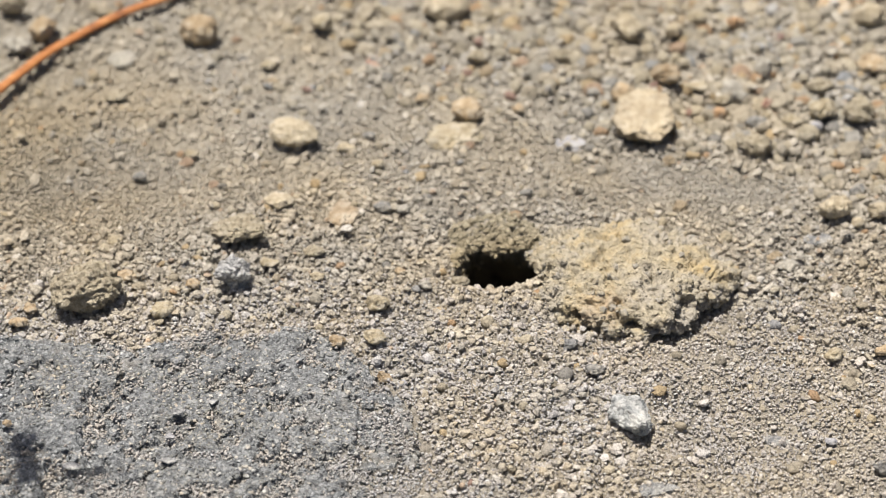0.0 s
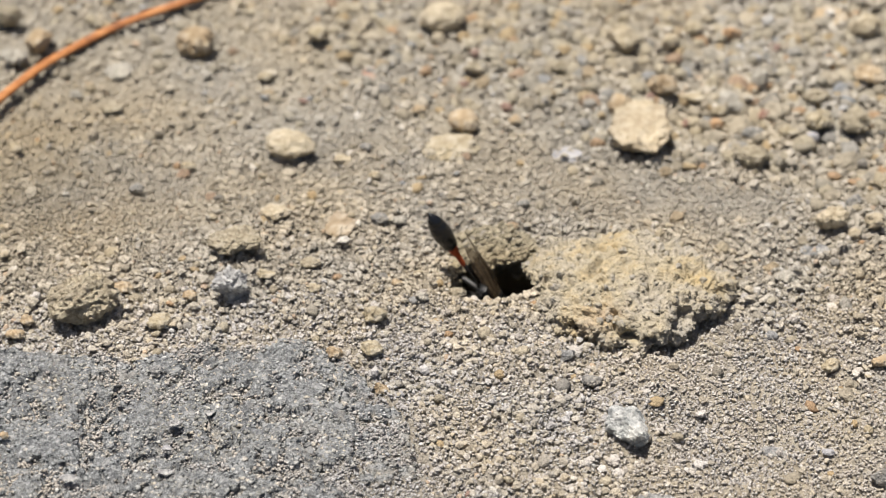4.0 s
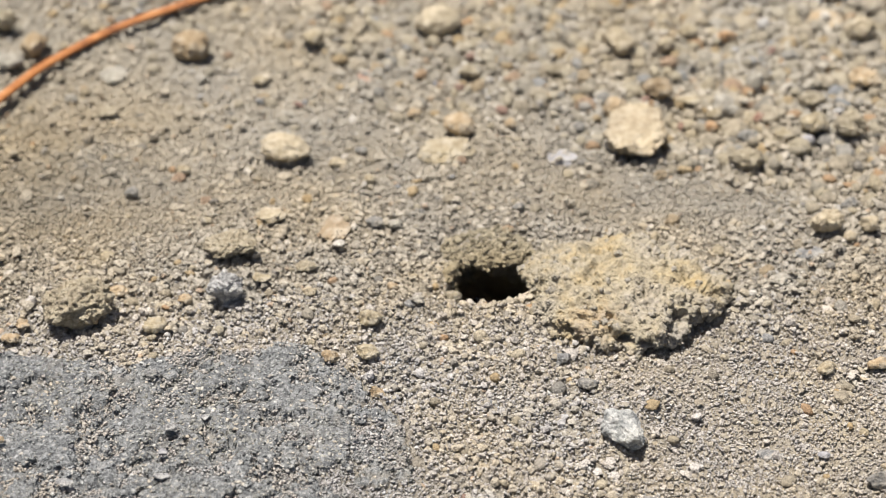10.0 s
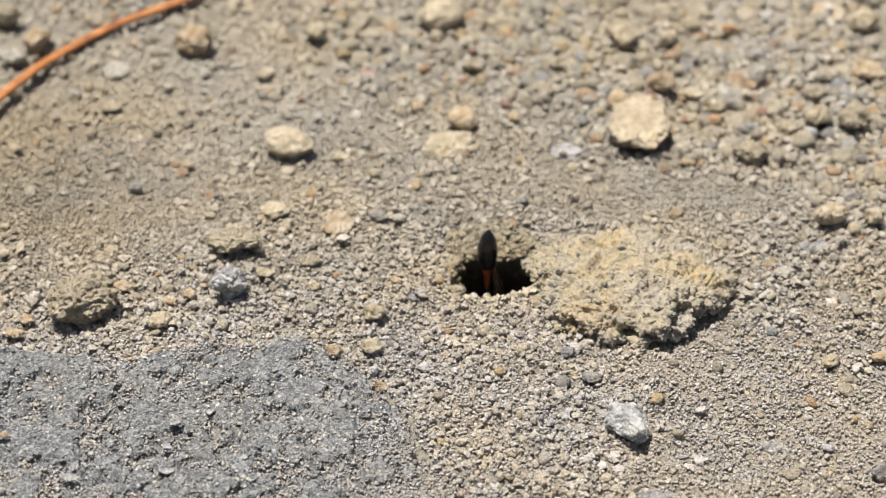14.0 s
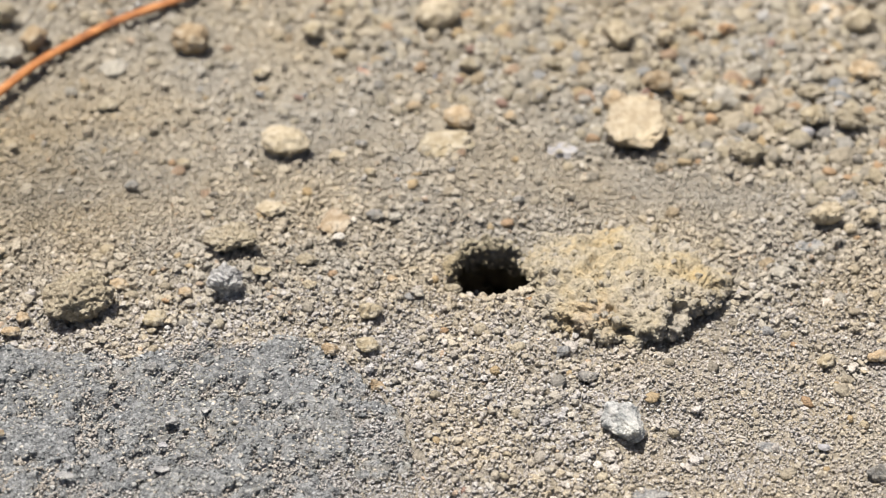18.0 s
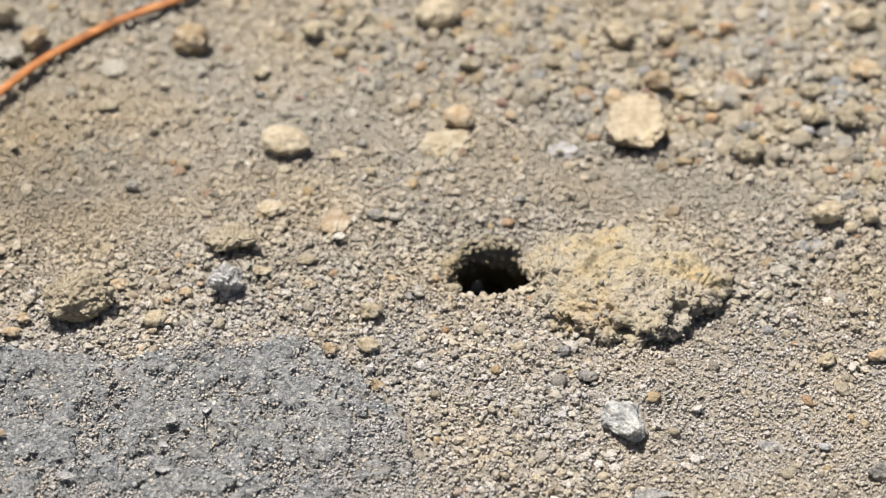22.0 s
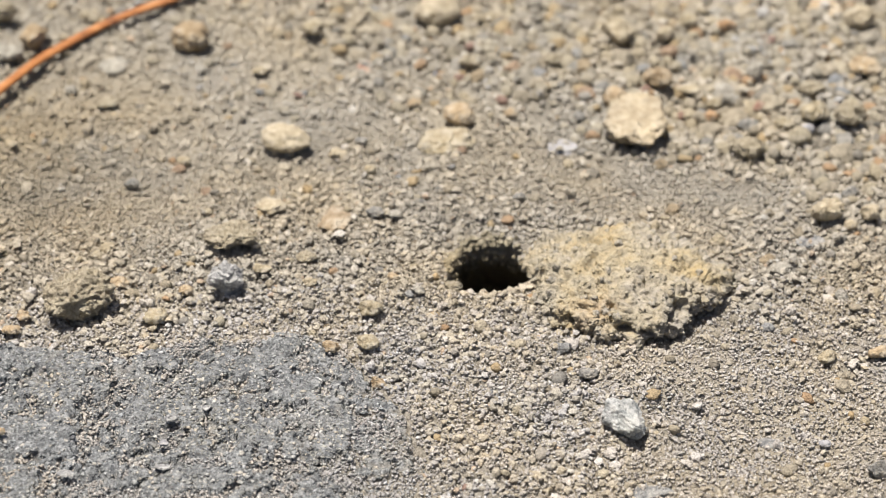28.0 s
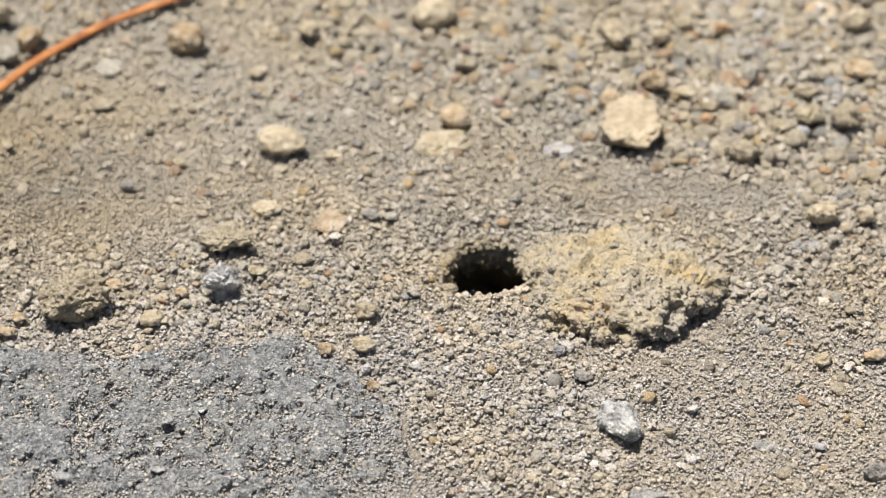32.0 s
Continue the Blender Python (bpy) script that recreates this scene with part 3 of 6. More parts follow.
# ---- stones that stand out ----
def stone(name, label, x, y, z, a, b, c, stuff, shape, seed):
    level = 6 if a > 0.0034 and shape != "round" else 5 if a > 0.0017 else 4
    v, f = BALLS[level]
    rnd = np.random.RandomState(seed)
    p = v.copy()
    if shape == "block":
        p = np.sign(p) * np.abs(p) ** 0.66
        p[:, :2] *= (1 + 0.15 * fractal(np.sign(v) * np.abs(v) ** 0.6 * np.array([1, 1, 0.2]) + 4.3, 0.6, 3, 0.6))[:, None]
        p[:, 2] = np.minimum(p[:, 2], 0.7 + 0.1 * p[:, 0] + 0.12 * p[:, 1])
    cuts = {"facet": 17, "wedge": 12, "block": 2, "flake": 5, "lump": 4}.get(shape, 0)
    for _ in range(cuts):
        n = rnd.normal(size=3)
        n /= np.linalg.norm(n)
        h = p @ n - rnd.uniform(*((0.5, 0.78) if shape in ("facet", "wedge") else (0.7, 0.9)))
        p -= np.maximum(h, 0)[:, None] * n * (1.0 if shape in ("facet", "wedge") else 0.92)
    rough = {"round": 0.17, "block": 0.2, "facet": 0.2, "spiky": 0.42, "flake": 0.14, "lump": 0.26, "crust": 0.24, "wedge": 0.16}[shape]
    q = p + rnd.uniform(-40, 40, 3)
    d = fractal(q, 0.9, 4 if level < 5 else 5, 0.6) * rough
    if shape in ("facet", "wedge"):
        p = p * 1.18
        d += fractal(q + 21, 0.16, 2, 0.6) * 0.07
    if shape in ("crust", "lump", "block"):
        d -= np.abs(fractal(q + 9, 0.33, 2, 0.6)) * rough * (0.3 if shape == "block" else 0.7)
        if level > 4:
            d -= 0.07 * ease((0.1 - np.abs(fractal(q + 33, 0.45, 2, 0.5))) / 0.1) * (shape != "block")
            d += fractal(q + 21, 0.13, 2, 0.6) * rough * 0.28
    p = p * (1 + d)[:, None]
    low = (ease((0.62 - p[:, 2]) / 1.1) if shape == "block" else ease(0.25 - p[:, 2])) * (0.0 if shape == "flake" else 1.0)
    deep = {"lump": 0.95, "block": 0.8, "crust": 0.45, "facet": 0.35, "wedge": 0.5, "round": 0.55}.get(shape, 0.7)
    p[:, :2] *= (1 - 0.3 * deep * low)[:, None]
    p[:, 1] += (0.5 if shape in ("lump", "crust", "block") else 0.28) * deep * low
    if shape == "wedge":
        p[:, 2] *= 1 - 0.42 * p[:, 0]
        p[:, 1] -= 0.3 * p[:, 0]
    ang = rnd.uniform(-0.3, 0.3)
    p = p * np.array([a, b, c])
    p = p @ np.array([[math.cos(ang), math.sin(ang), 0], [-math.sin(ang), math.cos(ang), 0], [0, 0, 1]])
    p[:, 2] = np.maximum(p[:, 2], -z - 0.0018)
    ob = mesh_object(name, p, f, STONES[stuff], shape not in ("facet", "spiky", "wedge"))
    on_rock = float(inside_slab(np.array(x), np.array(y))) > 0.0005
    rise = float((slab_height if on_rock else ground_height)(np.array(x), np.array(y))) + (0.0 if shape == "flake" else 0.0004 - (0.18 if shape in ("lump", "round") else 0.32) * c)
    ob.location = (x, y - 1.28 * rise, z + rise)
    return tagged(ob, label, "seed husk" if name == "seed_husk" else "stone")


stone("stone", "smooth cream egg-shaped stone lying on the dry soil", -0.02024, 0.02054, 0.00148, 0.00317, 0.00254, 0.00185, "cream", "round", 1)
stone("stone", "pale cream angular stone casting a dark shadow on gravel", 0.02509, 0.02173, 0.00243, 0.00390, 0.00500, 0.00340, "buff", "block", 2)
stone("stone", "grey-tan crusted stone with an undercut shaded side", -0.02592, 0.00023, 0.00133, 0.00381, 0.00284, 0.00166, "dun", "lump", 3)
stone("stone", "grey and white crystalline stone with sharp facets", -0.02568, -0.00911, 0.00209, 0.00205, 0.0017, 0.00225, "crystal", "spiky", 4)
stone("stone", "large brown crusty clod of earth on the soil", -0.04315, -0.01406, 0.00330, 0.00425, 0.00330, 0.00345, "dun", "crust", 5)
stone("stone", "white and blue-grey quartz stone in fine soil", 0.02076, -0.03443, 0.00194, 0.00310, 0.00240, 0.00225, "quartz", "wedge", 6)
stone("stone", "rounded cream stone lying among fine gravel", -0.00031, 0.04981, 0.00181, 0.00315, 0.00252, 0.00226, "cream", "round", 7)
stone("stone", "orange-brown rough stone with a shaded underside", -0.03403, 0.04323, 0.00192, 0.00285, 0.00225, 0.00225, "rust", "crust", 8)
stone("stone", "pale cream stone with a flat top", 0.02430, 0.04474, 0.00183, 0.00218, 0.00164, 0.00229, "cream", "facet", 9)
stone("stone", "small tan stone with a dark underside", 0.02890, 0.03405, 0.00138, 0.00213, 0.00160, 0.00182, "rust", "lump", 10)
stone("stone", "orange-tan stone lying near the pine needle", -0.05538, 0.04368, 0.00199, 0.00251, 0.00188, 0.00248, "ochre", "facet", 11)
stone("stone_flake", "flat white lavender stone flake on the soil", 0.01583, 0.02068, 0.00012, 0.00228, 0.00155, 0.00048, "white", "flake", 12)
stone("stone", "pale yellow stone half buried in the soil", 0.00081, 0.02150, 0.00025, 0.00370, 0.00300, 0.00110, "sand", "crust", 13)
stone("stone", "orange-tan pebble half buried in the soil", 0.00251, 0.02612, 0.00120, 0.00215, 0.00173, 0.00180, "ochre", "round", 14)
stone("stone", "small brown stone with a dark shadow under it", 0.00395, 0.03875, 0.00099, 0.00161, 0.00121, 0.00124, "dun", "lump", 15)
stone("stone", "small brown stone in gravel", 0.01554, 0.03942, 0.00081, 0.00153, 0.00115, 0.00127, "dun", "lump", 16)
stone("stone", "small grey stone in gravel", -0.01731, 0.04658, 0.00117, 0.00164, 0.00131, 0.00146, "tan", "lump", 17)
stone("stone", "grey-brown rough stone on gravel", 0.03973, 0.01845, 0.00137, 0.00221, 0.00166, 0.00172, "dun", "crust", 18)
stone("stone", "tan rounded stone among gravel", 0.04889, 0.02598, 0.00138, 0.00203, 0.00152, 0.00173, "tan", "lump", 19)
stone("stone", "grey-tan crusted stone among gravel", 0.05355, 0.02508, 0.00184, 0.00233, 0.00175, 0.00230, "dun", "lump", 20)
stone("stone", "pale cream stone with pitted sides", 0.04825, 0.00466, 0.00164, 0.00201, 0.00151, 0.00205, "cream", "lump", 21)
stone("stone", "small dark bluish stone lying on dry gravelly soil", 0.05136, 0.00960, 0.00075, 0.00123, 0.00092, 0.00118, "slate", "facet", 22)
stone("stone_flake", "cream wedge-shaped stone flake on the soil", -0.02122, 0.00719, 0.00062, 0.00175, 0.00150, 0.00080, "cream", "crust", 23)
stone("stone", "small yellow pebble standing on the soil", -0.00897, 0.01518, 0.00054, 0.00080, 0.00064, 0.00084, "sand", "round", 24)
stone("stone_flake", "flat orange stone flake in the soil", -0.01318, 0.00545, 0.00015, 0.00190, 0.00290, 0.00045, "faded", "crust", 25)
stone("stone", "tan pebble with a shaded underside", -0.00840, -0.01344, 0.00087, 0.00157, 0.00117, 0.00136, "tan", "lump", 26)
stone("stone", "reddish-brown crumb beside the grey rock", -0.01294, -0.02018, 0.00061, 0.00121, 0.00090, 0.00096, "rust", "lump", 27)
stone("stone", "tan pebble at the edge of the grey rock", -0.00862, -0.01940, 0.00065, 0.00154, 0.00116, 0.00102, "tan", "lump", 28)
stone("stone", "tan pebble among loose crumbs", -0.03404, -0.01482, 0.00086, 0.00170, 0.00128, 0.00108, "tan", "lump", 29)
stone("stone", "orange-tan pebble among loose crumbs", -0.03906, -0.00801, 0.00059, 0.00139, 0.00104, 0.00093, "ochre", "lump", 30)
stone("stone", "orange stone among gravel lying on dry gravelly soil", 0.03921, 0.04780, 0.00091, 0.00165, 0.00124, 0.00114, "orange", "facet", 31)
stone("stone", "orange-tan stone among gravel lying on dry gravelly soil", 0.05715, 0.03736, 0.00121, 0.00240, 0.00180, 0.00151, "ochre", "lump", 32)
stone("stone", "yellow-orange pebble among gravel lying on dry gravelly soil", 0.03400, 0.04866, 0.00090, 0.00133, 0.00107, 0.00140, "sand", "round", 33)
stone("stone", "brick-red pebble among gravel lying on dry gravelly soil", 0.04183, 0.02841, 0.00076, 0.00113, 0.00085, 0.00119, "red", "facet", 34)
stone("stone", "pink-orange pebble among gravel lying on dry gravelly soil", 0.03550, 0.02638, 0.00074, 0.00112, 0.00084, 0.00115, "orange", "lump", 35)
stone("stone", "large cream stone among gravel", 0.05751, 0.04787, 0.00179, 0.00261, 0.00196, 0.00224, "cream", "lump", 36)
stone("stone", "dark grey crumb on the soil", 0.01721, -0.02501, 0.00054, 0.00119, 0.00089, 0.00084, "slate", "lump", 37)
stone("stone", "small blue-grey pebble lying on dry gravelly soil", 0.01441, -0.02033, 0.00056, 0.00114, 0.00085, 0.00088, "granite", "facet", 38)
stone("stone", "small yellow pebble lying on dry gravelly soil", -0.03300, 0.01724, 0.00046, 0.00095, 0.00076, 0.00071, "sand", "round", 39)
stone("stone", "small pale pebble lying on dry gravelly soil", -0.01327, 0.01870, 0.00056, 0.00117, 0.00088, 0.00088, "cream", "lump", 40)
stone("stone", "small dark grey pebble lying on dry gravelly soil", 0.00986, 0.00957, 0.00041, 0.00086, 0.00064, 0.00064, "slate", "lump", 41)
stone("stone", "dusty reddish pebble on the grey rock", -0.00723, -0.02658, 0.00051, 0.00106, 0.00079, 0.00079, "rust", "facet", 42)
stone("stone", "cream crumb of stone lying on dry gravelly soil", 0.04554, -0.02222, 0.00060, 0.00128, 0.00096, 0.00093, "sand", "lump", 43)
stone("stone", "orange-brown stone lying on dry gravelly soil", 0.05164, -0.02123, 0.00063, 0.00142, 0.00106, 0.00098, "ochre", "lump", 44)
stone("stone", "dark grey stone half buried in soil", 0.04938, -0.04234, 0.00095, 0.00142, 0.00106, 0.00149, "slate", "facet", 45)
stone("stone", "blue-grey rock surface level with the soil", 0.02303, -0.04442, 0.00014, 0.00291, 0.00172, 0.00055, "granite", "flake", 46)
stone("stone", "small white pebble lying on dry gravelly soil", 0.04365, -0.03683, 0.00030, 0.00078, 0.00058, 0.00048, "white", "lump", 47)
stone("seed_husk", "flat brown dry seed husk on the soil", 0.03929, -0.03110, 0.00003, 0.00066, 0.00045, 0.00014, "rust", "flake", 48)
stone("stone_flake", "flat grey stone flake in fine soil", 0.03748, -0.03656, 0.00006, 0.00149, 0.00088, 0.00028, "granite", "flake", 49)
stone("stone", "tiny white quartz grain lying on dry gravelly soil", -0.00068, 0.03713, 0.00036, 0.00053, 0.00040, 0.00056, "white", "facet", 50)
stone("stone", "dull red stone chip half buried", -0.00983, 0.03915, 0.00008, 0.00153, 0.00127, 0.00039, "red", "flake", 51)
stone("stone", "small orange pebble lying on dry gravelly soil", -0.00343, 0.02972, 0.00056, 0.00097, 0.00073, 0.00088, "ochre", "lump", 52)
stone("stone", "small orange pebble lying on dry gravelly soil", 0.00921, 0.02740, 0.00056, 0.00097, 0.00073, 0.00087, "ochre", "lump", 53)
stone("stone", "grey pebble lying on dry gravelly soil", -0.00822, 0.00599, 0.00063, 0.00135, 0.00101, 0.00098, "slate", "lump", 54)
stone("stone", "grey pebble lying on dry gravelly soil", -0.00560, 0.00579, 0.00051, 0.00099, 0.00075, 0.00080, "grey", "lump", 55)
stone("stone", "blue-grey stone chip lying on dry gravelly soil", 0.04587, 0.00090, 0.00010, 0.00198, 0.00128, 0.00040, "granite", "flake", 56)
stone("stone", "grey and tan pebble lying on dry gravelly soil", 0.04157, -0.00490, 0.00041, 0.00147, 0.00109, 0.00064, "grey", "facet", 57)
stone("stone", "tan crumb at the rim of the burrow", 0.00165, -0.00858, 0.00053, 0.00110, 0.00082, 0.00082, "dun", "lump", 58)
stone("stone", "blue-grey pebble lying on dry gravelly soil", -0.03908, 0.01198, 0.00058, 0.00109, 0.00082, 0.00090, "slate", "lump", 59)
stone("stone", "grey-tan pebble with a shadow", -0.01639, -0.00309, 0.00057, 0.00125, 0.00094, 0.00088, "dun", "lump", 60)
stone("stone", "pale pebble among crumbs lying on dry gravelly soil", -0.04918, 0.03308, 0.00049, 0.00099, 0.00074, 0.00077, "grey", "lump", 61)
stone("stone", "tan ridge of crusted soil", -0.04401, 0.03006, 0.00051, 0.00166, 0.00108, 0.00063, "dun", "lump", 62)
stone("stone", "tan pebble lying on dry gravelly soil", -0.02421, 0.03741, 0.00053, 0.00115, 0.00086, 0.00083, "tan", "lump", 63)
stone("stone", "grey-cream stone lying on dry gravelly soil", 0.04209, 0.03649, 0.00089, 0.00153, 0.00115, 0.00139, "grey", "facet", 64)
stone("stone", "cream pebble lying on dry gravelly soil", 0.03316, 0.03306, 0.00051, 0.00167, 0.00108, 0.00063, "sand", "lump", 65)
stone("stone", "grey pebble lying on dry gravelly soil", 0.03852, 0.02994, 0.00086, 0.00128, 0.00096, 0.00135, "grey", "lump", 66)
stone("stone", "cream pebble lying on dry gravelly soil", 0.02659, 0.02989, 0.00044, 0.00113, 0.00085, 0.00069, "cream", "lump", 67)
stone("stone", "orange knob of stone against the cream block", 0.02310, 0.02930, 0.00150, 0.00165, 0.00150, 0.00190, "ochre", "round", 68)
stone("stone", "tan pebble lying on dry gravelly soil", 0.04477, 0.02495, 0.00076, 0.00135, 0.00101, 0.00118, "tan", "lump", 69)
stone("stone", "white-grey pebble lying on dry gravelly soil", 0.04783, 0.02370, 0.00065, 0.00097, 0.00078, 0.00102, "white", "round", 70)
stone("stone", "pale stone lying on dry gravelly soil", 0.05404, 0.03452, 0.00013, 0.00191, 0.00173, 0.00053, "cream", "flake", 71)
stone("stone", "dark tan stone lying on dry gravelly soil", 0.04920, 0.03228, 0.00105, 0.00168, 0.00126, 0.00132, "dun", "lump", 72)
stone("stone", "pale blue pebble lying on dry gravelly soil", 0.04425, 0.03907, 0.00050, 0.00100, 0.00075, 0.00078, "granite", "lump", 73)
stone("stone", "grey-blue stone lying on dry gravelly soil", 0.04103, 0.04574, 0.00015, 0.00156, 0.00148, 0.00076, "slate", "flake", 74)
stone("stone", "tan-pink stone lying on dry gravelly soil", 0.05305, 0.05343, 0.00019, 0.00278, 0.00240, 0.00074, "ochre", "flake", 75)
stone("stone", "cream pebble lying on dry gravelly soil", 0.03053, 0.04525, 0.00094, 0.00140, 0.00105, 0.00147, "cream", "lump", 76)
stone("stone", "blue-grey pebble lying on dry gravelly soil", 0.04033, 0.02474, 0.00064, 0.00149, 0.00112, 0.00100, "slate", "lump", 77)
stone("stone", "tan pebble lying on dry gravelly soil", 0.03626, 0.02951, 0.00071, 0.00105, 0.00079, 0.00111, "tan", "lump", 78)
stone("stone", "round cream pebble lying on dry gravelly soil", 0.05082, 0.00343, 0.00054, 0.00086, 0.00069, 0.00084, "cream", "round", 79)
stone("stone", "cream pebble lying on dry gravelly soil", 0.05347, 0.00528, 0.00090, 0.00144, 0.00108, 0.00141, "cream", "lump", 80)
stone("stone", "dark crumb lying on dry gravelly soil", -0.01020, 0.02171, 0.00037, 0.00081, 0.00061, 0.00058, "slate", "lump", 81)
stone("stone", "grey pebble beside the burrow", -0.00267, -0.00935, 0.00045, 0.00089, 0.00067, 0.00070, "grey", "lump", 82)
stone("stone", "bluish chip lying on dry gravelly soil", 0.00947, -0.01793, 0.00004, 0.00101, 0.00061, 0.00019, "slate", "flake", 83)
stone("stone", "grey lump lying on dry gravelly soil", -0.05832, 0.04076, 0.00119, 0.00195, 0.00146, 0.00149, "grey", "lump", 84)
stone("stone", "grey crusted stone lying on dry gravelly soil", -0.06015, 0.04974, 0.00167, 0.00199, 0.00149, 0.00209, "dun", "lump", 85)
stone("stone", "blue-grey chip near the needle", -0.04415, 0.03949, 0.00021, 0.00193, 0.00183, 0.00085, "grey", "flake", 86)
stone("stone", "tan pebble lying on dry gravelly soil", -0.00579, -0.00655, 0.00040, 0.00083, 0.00062, 0.00062, "ochre", "lump", 87)
stone("stone", "pebble lying on dry gravelly soil", -0.02172, -0.00494, 0.00043, 0.00118, 0.00089, 0.00068, "tan", "lump", 88)
stone("stone", "orange pebble lying on dry gravelly soil", -0.03072, -0.00948, 0.00055, 0.00103, 0.00078, 0.00086, "ochre", "lump", 89)
stone("stone", "pale pebble lying on dry gravelly soil", -0.01574, -0.00769, 0.00043, 0.00097, 0.00072, 0.00067, "cream", "lump", 90)
stone("stone", "tan pebble lying on dry gravelly soil", -0.05102, -0.01700, 0.00057, 0.00116, 0.00087, 0.00090, "ochre", "lump", 91)
stone("stone", "tan pebble lying on dry gravelly soil", -0.05001, -0.01424, 0.00048, 0.00103, 0.00077, 0.00074, "ochre", "lump", 92)
stone("stone_flake", "white mineral flake set in the grey rock", -0.04170, -0.04140, 0.00025, 0.00109, 0.00067, 0.00039, "crystal", "lump", 93)
stone("stone_flake", "white mineral flake set in the grey rock", -0.03102, -0.04030, 0.00019, 0.00103, 0.00050, 0.00029, "crystal", "lump", 94)
stone("stone", "small white grain on the grey rock", -0.03132, -0.03631, 0.00026, 0.00058, 0.00044, 0.00041, "white", "facet", 95)
stone("stone", "pale bluish lump on the grey rock", -0.03064, -0.03243, 0.00042, 0.00085, 0.00064, 0.00066, "crystal", "lump", 96)
stone("stone", "grey knob of stone on the grey rock", -0.03347, -0.02303, 0.00041, 0.00094, 0.00070, 0.00065, "granite", "lump", 97)
stone("stone", "small white grain on the grey rock", -0.02690, -0.03034, 0.00023, 0.00059, 0.00044, 0.00036, "crystal", "facet", 98)
stone("stone", "orange-tan crumb lying on the grey rock", -0.04977, -0.03449, 0.00036, 0.00059, 0.00044, 0.00057, "ochre", "lump", 99)

# ---- the wasp ----
U = 1.08e-3


def lathe(rings, sides=20):
    """A body along -x: rings of (x, radius across, radius up, z), in wasp units."""
    bm = bmesh.new()
    loops = []
    for x, ry, rz, z in rings:
        loops.append([bm.verts.new((x * U, ry * U * math.cos(2 * math.pi * k / sides), (z + rz * math.sin(2 * math.pi * k / sides)) * U)) for k in range(sides)])
    for a, b in zip(loops, loops[1:]):
        for k in range(sides):
            bm.faces.new((a[k], a[(k + 1) % sides], b[(k + 1) % sides], b[k]))
    bm.faces.new(loops[0][::-1])
    bm.faces.new(loops[-1])
    bmesh.ops.recalc_face_normals(bm, faces=bm.faces)
    return bm


def ball(cx, cy, cz, a, b, c, level=3, lump=0.0):
    bm = bmesh.new()
    bmesh.ops.create_icosphere(bm, subdivisions=level, radius=1)
    for v in bm.verts:
        k = 1 + lump * noise.noise(v.co * 2.3)
        v.co = Vector(((cx + a * v.co.x * k) * U, (cy + b * v.co.y * k) * U, (cz + c * v.co.z * k) * U))
    return bm


def limb(length, r0, r1, r2, sides=8, bend=0.0):
    """A tapered rod along +z from the origin, swollen in the middle, metres from wasp units."""
    bm = bmesh.new()
    loops = []
    for i in range(9):
        s = i / 8
        r = r0 * (1 - s) ** 2 + 2 * r1 * s * (1 - s) + r2 * s * s
        off = bend * math.sin(math.pi * s)
        loops.append([bm.verts.new(((off + r * math.cos(2 * math.pi * k / sides)) * U, r * math.sin(2 * math.pi * k / sides) * U, s * length * U)) for k in range(sides)])
    for a, b in zip(loops, loops[1:]):
        for k in range(sides):
            bm.faces.new((a[k], a[(k + 1) % sides], b[(k + 1) % sides], b[k]))
    bm.faces.new(loops[0][::-1])
    bm.faces.new(loops[-1])
    return bm


def spines(bm, length, n, size):
    """Short bristles along a rod."""
    for i in range(n):
        z = length * (0.25 + 0.72 * i / n)
        a = i * 2.4
        base = Vector((0.05 * math.cos(a), 0.05 * math.sin(a), z)) * U
        tip = base + Vector((size * math.cos(a), size * math.sin(a), size * 0.7)) * U
        side = Vector((-math.sin(a), math.cos(a), 0)) * 0.05 * U
        q = [bm.verts.new(p) for p in (base - side, base + side, base + Vector((0, 0, 0.09 * U)), tip)]
        for t in ((0, 1, 3), (1, 2, 3), (2, 0, 3), (0, 2, 1)):
            bm.faces.new([q[k] for k in t])


wasp = tagged(new("wasp"), "slender black digger wasp with an orange-banded thread waist", "wasp")
part("thorax", lathe([(-3.1, 0.25, 0.25, -0.3), (-2.95, 0.66, 0.68, -0.2), (-2.5, 1.0, 1.08, -0.08), (-1.8, 1.12, 1.28, 0.02), (-1.3, 1.12, 1.24, 0.08), (-1.15, 1.18, 1.38, 0.14), (-0.4, 1.28, 1.52, 0.14),
                      (0.4, 1.32, 1.55, 0.12), (1.1, 1.2, 1.38, 0.1), (1.7, 0.95, 1.05, 0.05), (2.05, 0.62, 0.68, 0.0)], 24), BLACK_SATIN, wasp)
part("pronotum", ball(2.15, 0, 0.3, 0.62, 0.92, 0.7, 3, 0.1), BLACK_SATIN, wasp)
part("scutellum", ball(-1.1, 0, 1.3, 0.6, 0.66, 0.38, 3, 0.12), BLACK_SATIN, wasp)
for side in (1, -1):
    part("wing_base", ball(0.55, side * 1.02, 0.9, 0.34, 0.22, 0.26, 2), BLACK_GLOSS, wasp)
    part("flank_plate", ball(0.5, side * 0.8, -0.5, 0.95, 0.5, 0.72, 3, 0.1), BLACK_SATIN, wasp, "flank with silvery down")
part("neck", lathe([(2.4, 0.32, 0.32, 0.1), (3.2, 0.28, 0.3, 0.12)], 10), BLACK_SATIN, wasp)

